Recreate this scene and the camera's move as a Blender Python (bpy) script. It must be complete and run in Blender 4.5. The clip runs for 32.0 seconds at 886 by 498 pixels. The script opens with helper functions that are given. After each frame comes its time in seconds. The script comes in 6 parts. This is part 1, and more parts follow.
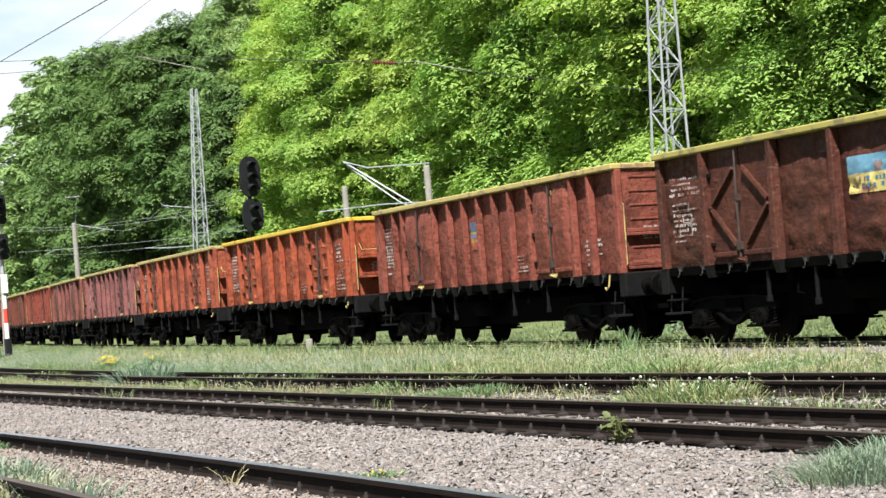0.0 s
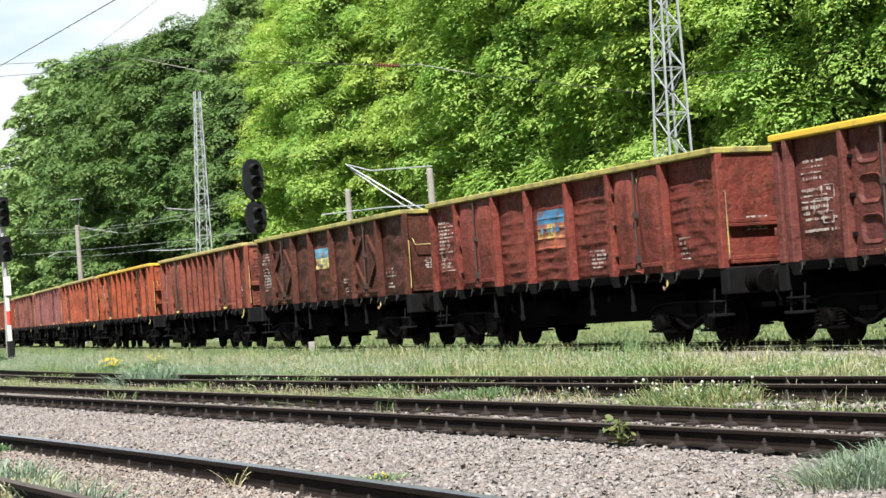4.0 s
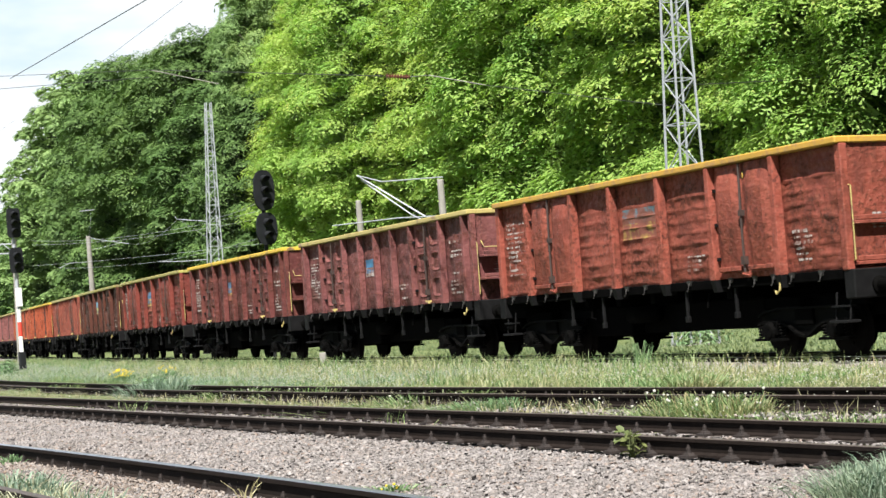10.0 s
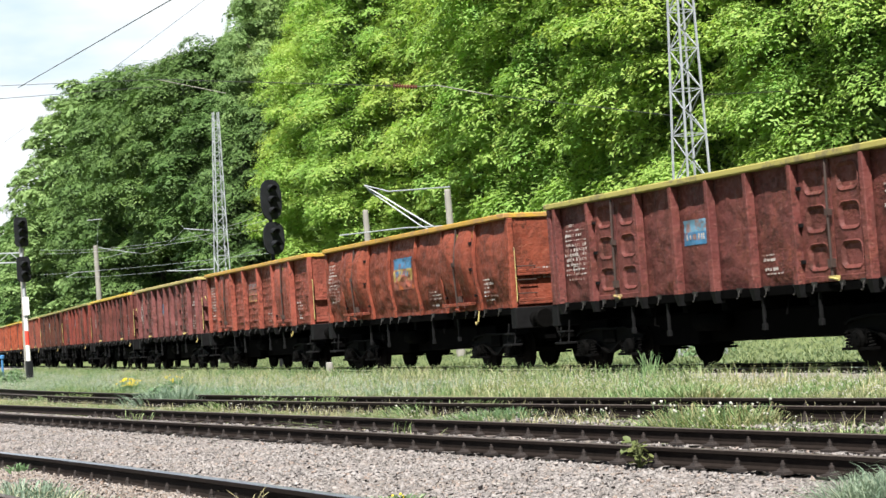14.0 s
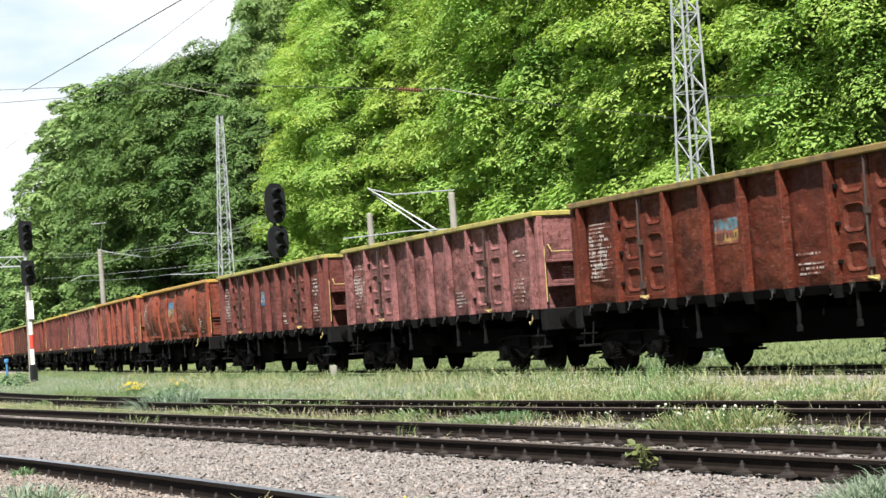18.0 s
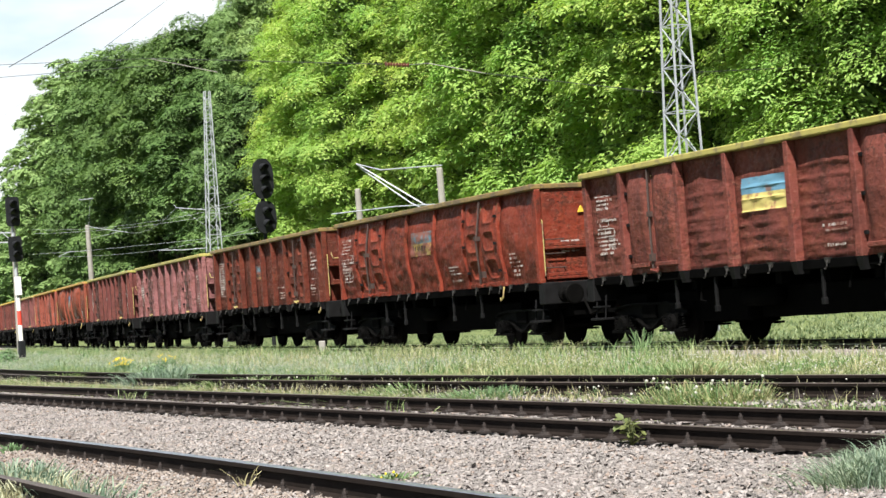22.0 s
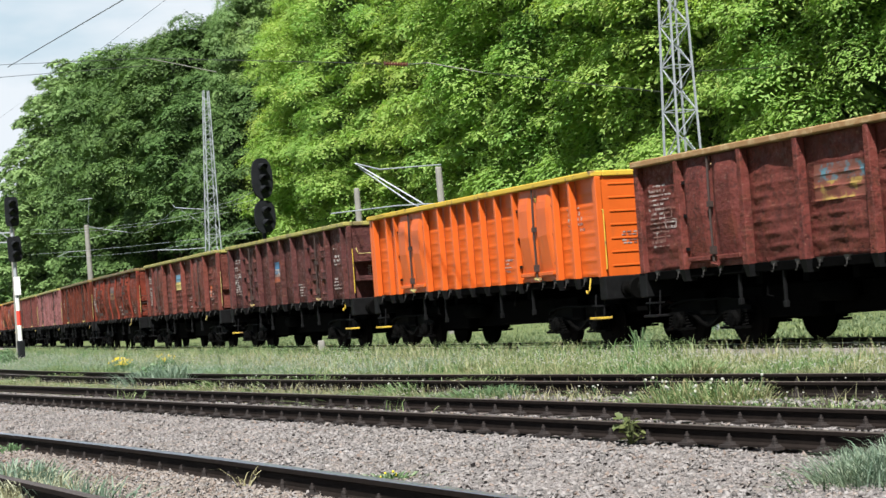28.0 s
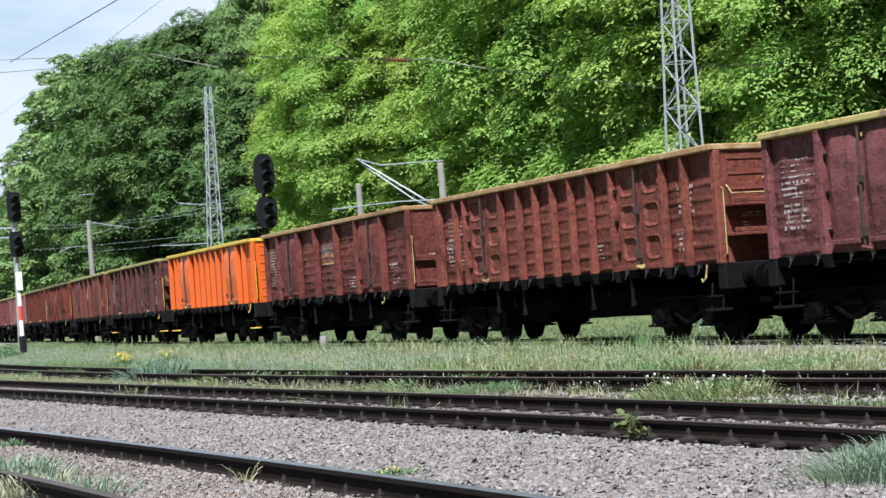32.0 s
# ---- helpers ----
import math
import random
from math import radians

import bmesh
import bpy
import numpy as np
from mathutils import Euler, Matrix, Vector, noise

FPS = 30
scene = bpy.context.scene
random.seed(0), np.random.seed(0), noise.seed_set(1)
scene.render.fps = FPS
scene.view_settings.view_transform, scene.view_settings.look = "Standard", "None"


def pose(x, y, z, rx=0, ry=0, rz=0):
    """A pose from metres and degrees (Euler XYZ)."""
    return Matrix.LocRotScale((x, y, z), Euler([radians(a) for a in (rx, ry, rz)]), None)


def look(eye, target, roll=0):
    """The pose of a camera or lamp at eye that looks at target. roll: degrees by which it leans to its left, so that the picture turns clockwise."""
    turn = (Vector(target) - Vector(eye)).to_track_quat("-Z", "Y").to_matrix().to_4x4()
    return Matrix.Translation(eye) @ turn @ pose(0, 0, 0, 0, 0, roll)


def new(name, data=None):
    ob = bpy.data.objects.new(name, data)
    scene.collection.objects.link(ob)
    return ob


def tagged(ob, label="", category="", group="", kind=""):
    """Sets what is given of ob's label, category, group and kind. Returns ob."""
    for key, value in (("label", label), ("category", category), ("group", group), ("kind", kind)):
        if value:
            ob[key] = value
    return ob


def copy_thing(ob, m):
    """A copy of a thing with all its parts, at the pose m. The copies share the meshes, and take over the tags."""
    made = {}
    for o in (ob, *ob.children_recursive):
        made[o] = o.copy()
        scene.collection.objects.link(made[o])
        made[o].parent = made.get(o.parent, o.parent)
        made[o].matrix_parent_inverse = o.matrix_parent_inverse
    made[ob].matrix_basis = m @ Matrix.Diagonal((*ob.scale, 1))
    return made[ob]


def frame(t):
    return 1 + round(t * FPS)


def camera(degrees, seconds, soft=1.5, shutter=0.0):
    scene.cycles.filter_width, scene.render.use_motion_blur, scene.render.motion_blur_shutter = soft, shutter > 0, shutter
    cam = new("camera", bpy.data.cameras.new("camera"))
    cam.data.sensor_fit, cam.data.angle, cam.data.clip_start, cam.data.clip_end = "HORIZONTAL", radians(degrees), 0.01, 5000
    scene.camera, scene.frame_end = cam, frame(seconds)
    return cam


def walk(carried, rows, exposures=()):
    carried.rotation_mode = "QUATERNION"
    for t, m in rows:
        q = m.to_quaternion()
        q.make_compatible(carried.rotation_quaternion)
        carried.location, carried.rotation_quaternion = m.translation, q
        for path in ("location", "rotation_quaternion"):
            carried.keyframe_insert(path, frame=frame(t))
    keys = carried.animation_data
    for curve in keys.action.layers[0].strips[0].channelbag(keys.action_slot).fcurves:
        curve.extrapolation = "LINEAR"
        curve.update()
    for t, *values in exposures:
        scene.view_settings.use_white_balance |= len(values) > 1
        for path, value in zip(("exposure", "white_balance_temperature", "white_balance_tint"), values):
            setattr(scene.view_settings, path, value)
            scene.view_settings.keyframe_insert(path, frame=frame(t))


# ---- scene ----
EYE = 1.38

PATH = [
    (0.0, pose(0, 0, EYE, 91.666, 4.039, -0.067)),
    (0.5, pose(0, 0, EYE, 91.652, 4.025, -0.011)),
    (1.0, pose(0, 0, EYE, 91.677, 3.903, 0.006)),
    (1.5, pose(0, 0, EYE, 91.731, 3.829, -0.004)),
    (2.0, pose(0, 0, EYE, 91.755, 3.920, -0.081)),
    (2.5, pose(0, 0, EYE, 91.697, 3.957, -0.166)),
    (3.0, pose(0, 0, EYE, 91.698, 3.903, -0.110)),
    (3.5, pose(0, 0, EYE, 91.733, 3.953, 0.033)),
    (5.5, pose(0, 0, EYE, 91.813, 3.969, -0.016)),
    (6.0, pose(0, 0, EYE, 91.812, 3.965, 0.041)),
    (6.5, pose(0, 0, EYE, 91.840, 3.952, -0.000)),
    (7.0, pose(0, 0, EYE, 91.845, 3.930, -0.008)),
    (7.5, pose(0, 0, EYE, 91.887, 3.907, -0.055)),
    (8.0, pose(0, 0, EYE, 91.860, 4.016, 0.024)),
    (8.5, pose(0, 0, EYE, 91.945, 4.175, 0.113)),
    (9.0, pose(0, 0, EYE, 91.975, 4.196, 0.145)),
    (9.5, pose(0, 0, EYE, 92.100, 4.057, 0.354)),
    (10.0, pose(0, 0, EYE, 92.157, 3.967, 0.384)),
    (10.5, pose(0, 0, EYE, 92.276, 3.794, 0.420)),
    (11.0, pose(0, 0, EYE, 92.296, 3.682, 0.449)),
    (11.5, pose(0, 0, EYE, 92.440, 3.661, 0.404)),
    (12.0, pose(0, 0, EYE, 92.511, 3.654, 0.472)),
    (12.5, pose(0, 0, EYE, 92.465, 3.738, 0.389)),
    (13.0, pose(0, 0, EYE, 92.431, 3.812, 0.348)),
    (13.5, pose(0, 0, EYE, 92.430, 3.955, 0.408)),
    (14.0, pose(0, 0, EYE, 92.499, 3.840, 0.609)),
    (14.5, pose(0, 0, EYE, 92.696, 3.870, 0.574)),
    (16.5, pose(0, 0, EYE, 92.898, 3.651, 0.676)),
    (17.0, pose(0, 0, EYE, 92.864, 3.666, 0.726)),
    (17.5, pose(0, 0, EYE, 92.851, 3.864, 0.754)),
    (18.0, pose(0, 0, EYE, 92.613, 3.922, 0.750)),
    (18.5, pose(0, 0, EYE, 92.366, 3.913, 0.637)),
    (19.0, pose(0, 0, EYE, 92.103, 3.993, 0.620)),
    (19.5, pose(0, 0, EYE, 91.937, 3.887, 0.662)),
    (20.0, pose(0, 0, EYE, 91.814, 3.888, 0.636)),
    (20.5, pose(0, 0, EYE, 91.685, 3.947, 0.553)),
    (21.0, pose(0, 0, EYE, 91.639, 3.973, 0.389)),
    (21.5, pose(0, 0, EYE, 91.673, 3.985, 0.311)),
    (22.0, pose(0, 0, EYE, 91.765, 4.039, 0.361)),
    (22.5, pose(0, 0, EYE, 91.932, 4.020, 0.355)),
    (23.0, pose(0, 0, EYE, 91.919, 4.173, 0.233)),
    (23.5, pose(0, 0, EYE, 91.944, 4.145, 0.234)),
    (24.0, pose(0, 0, EYE, 91.928, 4.043, 0.220)),
    (24.5, pose(0, 0, EYE, 91.983, 4.022, 0.237)),
    (25.0, pose(0, 0, EYE, 92.002, 4.001, 0.305)),
    (25.5, pose(0, 0, EYE, 91.971, 4.103, 0.361)),
    (27.5, pose(0, 0, EYE, 91.756, 4.191, 0.367)),
    (28.0, pose(0, 0, EYE, 91.741, 4.137, 0.334)),
    (28.5, pose(0, 0, EYE, 91.729, 4.148, 0.313)),
    (29.0, pose(0, 0, EYE, 91.667, 4.155, 0.198)),
    (29.5, pose(0, 0, EYE, 91.639, 4.131, 0.140)),
    (30.0, pose(0, 0, EYE, 91.538, 3.996, 0.078)),
    (30.5, pose(0, 0, EYE, 91.512, 4.108, 0.148)),
    (31.0, pose(0, 0, EYE, 91.546, 4.083, 0.306)),
    (31.5, pose(0, 0, EYE, 91.607, 3.894, 0.386)),
    (32.0, pose(0, 0, EYE, 91.611, 4.035, 0.394)),
]
EXPOSURES = [(0.0, 1.39, 6350, 10), (14.0, 1.4, 6350, 10), (17.0, 1.4, 6450, 10), (20.0, 1.36, 6400, 10), (22.0, 1.44, 6400, 10), (24.0, 1.38, 6400, 10), (25.5, 1.15, 6450, 10), (28.0, 1.08, 6150, 9), (29.5, 0.92, 5900, 11), (31.0, 0.96, 5800, 11), (32.0, 1.08, 5700, 10)]
cam = camera(28.74, 32.0, soft=1.5, shutter=0.12)
walk(cam, PATH, EXPOSURES)

# ---- world and sun ----
SUN_ELEV, SUN_AZ = 55.0, 190.0   # azimuth of the sun, clockwise from the view's y axis
world = bpy.data.worlds.new("sky")
scene.world = world
world.use_nodes = True
wn = world.node_tree.nodes
wl = world.node_tree.links
sky = wn.new("ShaderNodeTexSky")
sky.sky_type, sky.sun_disc = "NISHITA", False
sky.sun_elevation, sky.sun_rotation = radians(SUN_ELEV), radians(SUN_AZ)
sky.air_density, sky.dust_density, sky.ozone_density = 1.0, 0.4, 1.5
# thin broken cloud over the blue
wtc, wno, wra, wmi = wn.new("ShaderNodeTexCoord"), wn.new("ShaderNodeTexNoise"), wn.new("ShaderNodeValToRGB"), wn.new("ShaderNodeMix")
wmp = wn.new("ShaderNodeMapping")
wmp.inputs["Scale"].default_value = (1.0, 1.0, 3.0)
wno.inputs["Scale"].default_value, wno.inputs["Detail"].default_value = 2.6, 6.0
wra.color_ramp.elements[0].position, wra.color_ramp.elements[1].position = 0.28, 0.46
wmi.data_type = "RGBA"
wl.new(wtc.outputs["Generated"], wmp.inputs["Vector"])
wl.new(wmp.outputs[0], wno.inputs["Vector"])
wl.new(wno.outputs["Fac"], wra.inputs[0])
# thick cloud is white, thin cloud takes the blue of the sky behind it
wth, wcl = wn.new("ShaderNodeMapRange"), wn.new("ShaderNodeMix")
wth.inputs["From Min"].default_value, wth.inputs["From Max"].default_value = 0.44, 0.54
wcl.data_type = "RGBA"
wcl.inputs[6].default_value, wcl.inputs[7].default_value = (12.2, 15.6, 17.4, 1), (20.0, 20.6, 21.0, 1)
wl.new(wno.outputs["Fac"], wth.inputs["Value"])
wl.new(wth.outputs[0], wcl.inputs[0])
wl.new(wcl.outputs[2], wmi.inputs[7])
# the cloud thins towards the zenith
wsp, wmr, wmu = wn.new("ShaderNodeSeparateXYZ"), wn.new("ShaderNodeMapRange"), wn.new("ShaderNodeMath")
wmr.inputs["From Min"].default_value, wmr.inputs["From Max"].default_value = 0.22, 0.38
wmr.inputs["To Min"].default_value, wmr.inputs["To Max"].default_value = 1.0, 0.06
wmu.operation = "MULTIPLY"
wl.new(wtc.outputs["Generated"], wsp.inputs[0])
wl.new(wsp.outputs["Z"], wmr.inputs["Value"])
wl.new(wra.outputs[0], wmu.inputs[0])
wl.new(wmr.outputs[0], wmu.inputs[1])
wl.new(wmu.outputs[0], wmi.inputs[0])
wl.new(sky.outputs[0], wmi.inputs[6])
wl.new(wmi.outputs[2], wn["Background"].inputs[0])
wn["Background"].inputs[1].default_value = 0.021
sun_data = bpy.data.lights.new("sun", "SUN")
sun_data.energy, sun_data.angle, sun_data.color = 5.0, radians(0.6), (1.0, 0.95, 0.87)
sun = new("sun", sun_data)
_a, _e = radians(SUN_AZ), radians(SUN_ELEV)
sun.matrix_world = look((math.sin(_a) * math.cos(_e) * 80, math.cos(_a) * math.cos(_e) * 80, math.sin(_e) * 80), (0, 0, 0))

# ---- materials ----


def mat(name, rough=0.7, metal=0.0):
    m = bpy.data.materials.new(name)
    m.use_nodes = True
    nt = m.node_tree
    b = nt.nodes["Principled BSDF"]
    b.inputs["Roughness"].default_value = rough
    b.inputs["Metallic"].default_value = metal
    return m, nt, b


def N(nt, kind, **kw):
    n = nt.nodes.new(kind)
    for k, v in kw.items():
        n.inputs[k].default_value = v
    return n


def coords(nt, stretch=(1, 1, 1), shift=0.0):
    """Object-space coordinates, shifted from object to object."""
    tc = nt.nodes.new("ShaderNodeTexCoord")
    mp = nt.nodes.new("ShaderNodeMapping")
    mp.inputs["Scale"].default_value = stretch
    nt.links.new(tc.outputs["Object"], mp.inputs["Vector"])
    if shift:
        oi = nt.nodes.new("ShaderNodeObjectInfo")
        mu = nt.nodes.new("ShaderNodeMath")
        mu.operation = "MULTIPLY"
        mu.inputs[1].default_value = shift
        nt.links.new(oi.outputs["Random"], mu.inputs[0])
        nt.links.new(mu.outputs[0], mp.inputs["Location"])
    return mp.outputs[0]


def noise_tex(nt, vec, scale, detail=4.0, rough=0.55):
    n = N(nt, "ShaderNodeTexNoise", Scale=scale, Detail=detail, Roughness=rough)
    if vec is not None:
        nt.links.new(vec, n.inputs["Vector"])
    return n.outputs["Fac"]


def ramp(nt, fac, stops):
    r = nt.nodes.new("ShaderNodeValToRGB")
    el = r.color_ramp.elements
    while len(el) < len(stops):
        el.new(0.5)
    for e, (pos, col) in zip(el, stops):
        e.position = pos
        e.color = (*col, 1) if len(col) == 3 else col
    nt.links.new(fac, r.inputs[0])
    return r.outputs[0]


def grey(nt, fac, a, b):
    """A 0 to 1 mask from fac between a and b."""
    return ramp(nt, fac, [(a, (0, 0, 0)), (b, (1, 1, 1))])


def mix(nt, fac, a, b, blend="MIX"):
    m = nt.nodes.new("ShaderNodeMix")
    m.data_type, m.blend_type = "RGBA", blend
    for sock, val in ((m.inputs[0], fac), (m.inputs[6], a), (m.inputs[7], b)):
        if isinstance(val, (int, float)):
            sock.default_value = val
        elif isinstance(val, tuple):
            sock.default_value = (*val, 1)
        else:
            nt.links.new(val, sock)
    return m.outputs[2]


def bump(nt, bsdf, height, strength=0.4, dist=0.02):
    b = N(nt, "ShaderNodeBump", Strength=strength, Distance=dist)
    nt.links.new(height, b.inputs["Height"])
    nt.links.new(b.outputs[0], bsdf.inputs["Normal"])


def plain(name, col, rough=0.7, metal=0.0, var=0.35, scale=6.0, bumps=0.2, gloss=0.5):
    """A surface of one colour with grain at two scales."""
    m, nt, b = mat(name, rough, metal)
    b.inputs["Specular IOR Level"].default_value = gloss
    v = coords(nt, shift=40.0)
    dark = tuple(c * (1 - var) for c in col)
    lite = tuple(min(1, c * (1 + var)) for c in col)
    c = ramp(nt, noise_tex(nt, v, scale), [(0.3, dark), (0.7, lite)])
    c = mix(nt, 0.35, c, ramp(nt, noise_tex(nt, v, scale * 11), [(0.3, dark), (0.7, lite)]))
    nt.links.new(c, b.inputs["Base Color"])
    if bumps:
        bump(nt, b, noise_tex(nt, v, scale * 9), bumps, 0.01)
    return m


def wagon_paint():
    """Old wagon paint: the object's own colour, faded, blistered, eaten by rust and stained."""
    m, nt, b = mat("wagon_paint", 0.62)
    oi = nt.nodes.new("ShaderNodeObjectInfo")
    base = oi.outputs["Color"]
    v = coords(nt, shift=30.0)
    faded = mix(nt, grey(nt, noise_tex(nt, v, 0.9, 6), 0.36, 0.7), mix(nt, 0.18, base, (0.03, 0.012, 0.008)), mix(nt, 0.05, base, (0.5, 0.2, 0.1)))
    streak = noise_tex(nt, coords(nt, (4.0, 4.0, 0.5), 30.0), 1.3, 5, 0.6)
    c = mix(nt, ramp(nt, streak, [(0.54, (0, 0, 0)), (0.76, (0.45, 0.45, 0.45))]), faded, (0.04, 0.014, 0.009))
    ochre, pale_chip = mix(nt, 0.55, base, (0.15, 0.042, 0.014)), mix(nt, 0.6, base, (0.33, 0.18, 0.13))
    # crusts of rust where whole patches of paint have gone
    where = noise_tex(nt, v, 0.75, 3, 0.5)
    crust = noise_tex(nt, v, 9.0, 7, 0.66)
    here = grey(nt, where, 0.44, 0.56)
    c = mix(nt, mix(nt, 1.0, here, ramp(nt, crust, [(0.5, (0, 0, 0)), (0.52, (0.42, 0.42, 0.42))]), "MULTIPLY"), c, ochre)
    c = mix(nt, mix(nt, 1.0, here, ramp(nt, crust, [(0.54, (0, 0, 0)), (0.57, (0.6, 0.6, 0.6))]), "MULTIPLY"), c, (0.045, 0.016, 0.01))
    rust = noise_tex(nt, v, 2.6, 8, 0.68)
    c = mix(nt, ramp(nt, rust, [(0.56, (0, 0, 0)), (0.64, (0.4, 0.4, 0.4))]), c, ochre)
    # soot and old rust water in ragged stains
    stain = noise_tex(nt, coords(nt, (1.6, 1.6, 0.8), 30.0), 1.5, 7, 0.62)
    c = mix(nt, ramp(nt, stain, [(0.52, (0, 0, 0)), (0.57, (0.38, 0.38, 0.38)), (0.7, (0.62, 0.62, 0.62))]), c, mix(nt, 0.75, base, (0.014, 0.007, 0.005)))
    # paint flaked down to dark steel, in groups
    flake = noise_tex(nt, v, 13.0, 5, 0.7)
    c = mix(nt, mix(nt, 1.0, grey(nt, noise_tex(nt, v, 1.1, 2, 0.5), 0.46, 0.6), ramp(nt, flake, [(0.54, (0, 0, 0)), (0.565, (0.6, 0.6, 0.6))]), "MULTIPLY"), c, (0.016, 0.008, 0.006))
    chips = noise_tex(nt, coords(nt, (1, 1, 2.0), 30.0), 8.0, 6, 0.72)
    c = mix(nt, ramp(nt, chips, [(0.62, (0, 0, 0)), (0.65, (0.5, 0.5, 0.5))]), c, pale_chip)
    # pale scuffs along the side
    scuff = noise_tex(nt, coords(nt, (0.8, 0.8, 9.0), 30.0), 2.4, 5, 0.65)
    c = mix(nt, ramp(nt, scuff, [(0.64, (0, 0, 0)), (0.67, (0.4, 0.4, 0.4))]), c, pale_chip)
    nt.links.new(c, b.inputs["Base Color"])
    r = ramp(nt, crust, [(0.4, (0.45, 0.45, 0.45)), (0.6, (0.9, 0.9, 0.9))])
    nt.links.new(r, b.inputs["Roughness"])
    b.inputs["Specular IOR Level"].default_value = 0.25
    bump(nt, b, mix(nt, 0.4, noise_tex(nt, v, 3.6, 5, 0.62), mix(nt, 1.0, grey(nt, where, 0.3, 0.6), crust, "MULTIPLY")), 0.85, 0.085)
    return m


def fresh_paint(name, col):
    """New glossy paint with a little dust."""
    m, nt, b = mat(name, 0.42)
    v = coords(nt, shift=30.0)
    c = mix(nt, grey(nt, noise_tex(nt, v, 1.1, 5), 0.4, 0.7), col, tuple(x * 0.82 for x in col))
    c = mix(nt, ramp(nt, noise_tex(nt, coords(nt, (5, 5, 0.6), 30.0), 1.5, 4), [(0.58, (0, 0, 0)), (0.75, (0.3, 0.3, 0.3))]), c, (0.2, 0.08, 0.03))
    nt.links.new(c, b.inputs["Base Color"])
    return m


def trim_paint(name, col, worn, amount):
    """Bright paint worn through to what lies under it."""
    m, nt, b = mat(name, 0.55)
    v = coords(nt, shift=30.0)
    w = noise_tex(nt, v, 3.0, 8, 0.7)
    c = mix(nt, noise_tex(nt, v, 1.2), col, tuple(x * 0.75 for x in col))
    c = mix(nt, grey(nt, w, amount, amount + 0.08), c, worn)
    nt.links.new(c, b.inputs["Base Color"])
    bump(nt, b, w, 0.25, 0.01)
    return m


def stone_mat(name, a, b_, c_, rusty):
    m, nt, b = mat(name, 0.9)
    g = nt.nodes.new("ShaderNodeNewGeometry")
    col = ramp(nt, g.outputs["Random Per Island"], [(0.0, a), (0.45, b_), (0.8, c_), (1.0, rusty)])
    v = coords(nt)
    col = mix(nt, 0.5, col, ramp(nt, noise_tex(nt, v, 0.8, 5), [(0.3, (0.55, 0.5, 0.46)), (0.7, (1.0, 1.0, 1.0))]), "MULTIPLY")
    col = mix(nt, grey(nt, noise_tex(nt, v, 60.0, 3), 0.5, 0.85), col, (0.32, 0.3, 0.28))
    nt.links.new(col, b.inputs["Base Color"])
    bump(nt, b, noise_tex(nt, v, 90.0, 2), 0.4, 0.01)
    return m


def leaf_mat(name, stops, trans, glow, patch=0.35, lean=((0.6, 0.7, 0.6), (1.0, 1.0, 0.85)), much=0.4, leaflets=0.0):
    """Leaves: a colour from leaf to leaf, and light that shines through."""
    m, nt, b = mat(name, 0.6)
    g = nt.nodes.new("ShaderNodeNewGeometry")
    oi = nt.nodes.new("ShaderNodeObjectInfo")
    col = ramp(nt, g.outputs["Random Per Island"], stops)
    col = mix(nt, 0.45, col, ramp(nt, oi.outputs["Random"], [(0.0, (0.7, 0.85, 0.75)), (0.5, (1, 1, 1)), (1.0, (1.0, 0.92, 0.7))]), "MULTIPLY")
    v = coords(nt)
    col = mix(nt, much, col, ramp(nt, noise_tex(nt, v, patch, 3), [(0.35, lean[0]), (0.65, lean[1])]), "MULTIPLY")
    if leaflets:
        # single leaves within a spray: a tone and a tilt each
        vo = N(nt, "ShaderNodeTexVoronoi", Scale=leaflets)
        nt.links.new(coords(nt, (1.0, 1.0, 1.4)), vo.inputs["Vector"])
        bw = nt.nodes.new("ShaderNodeRGBToBW")
        nt.links.new(vo.outputs["Color"], bw.inputs[0])
        col = mix(nt, 1.0, col, ramp(nt, bw.outputs[0], [(0.25, (0.8, 0.82, 0.79)), (0.5, (0.96, 0.96, 0.95)), (0.75, (1.1, 1.07, 1.05))]), "MULTIPLY")
        bump(nt, b, bw.outputs[0], 0.3, 0.05)
    nt.links.new(col, b.inputs["Base Color"])
    b.inputs["Specular IOR Level"].default_value = 0.25
    t = nt.nodes.new("ShaderNodeBsdfTranslucent")
    nt.links.new(mix(nt, 1.0, col, glow, "MULTIPLY"), t.inputs[0])
    s = nt.nodes.new("ShaderNodeMixShader")
    s.inputs[0].default_value = trans
    nt.links.new(b.outputs[0], s.inputs[1])
    nt.links.new(t.outputs[0], s.inputs[2])
    nt.links.new(s.outputs[0], nt.nodes["Material Output"].inputs[0])
    return m


PAINT = wagon_paint()
ORANGE_NEW = fresh_paint("new_orange_paint", (0.56, 0.1, 0.011))
YELLOW = trim_paint("worn_yellow_paint", (0.6, 0.4, 0.04), (0.16, 0.10, 0.05), 0.56)
RIM_MOSS = trim_paint("mossy_yellow_paint", (0.34, 0.3, 0.08), (0.17, 0.14, 0.06), 0.5)
RIM_OCHRE = trim_paint("ochre_rim_paint", (0.46, 0.27, 0.04), (0.3, 0.17, 0.06), 0.5)
RIM_DULL = trim_paint("faded_yellow_paint", (0.42, 0.34, 0.12), (0.2, 0.13, 0.08), 0.52)
RIM_BROWN = trim_paint("brown_mossy_rim_paint", (0.2, 0.135, 0.045), (0.1, 0.07, 0.035), 0.48)
RIM_RUST = trim_paint("rusty_rim_paint", (0.3, 0.17, 0.07), (0.36, 0.25, 0.13), 0.5)
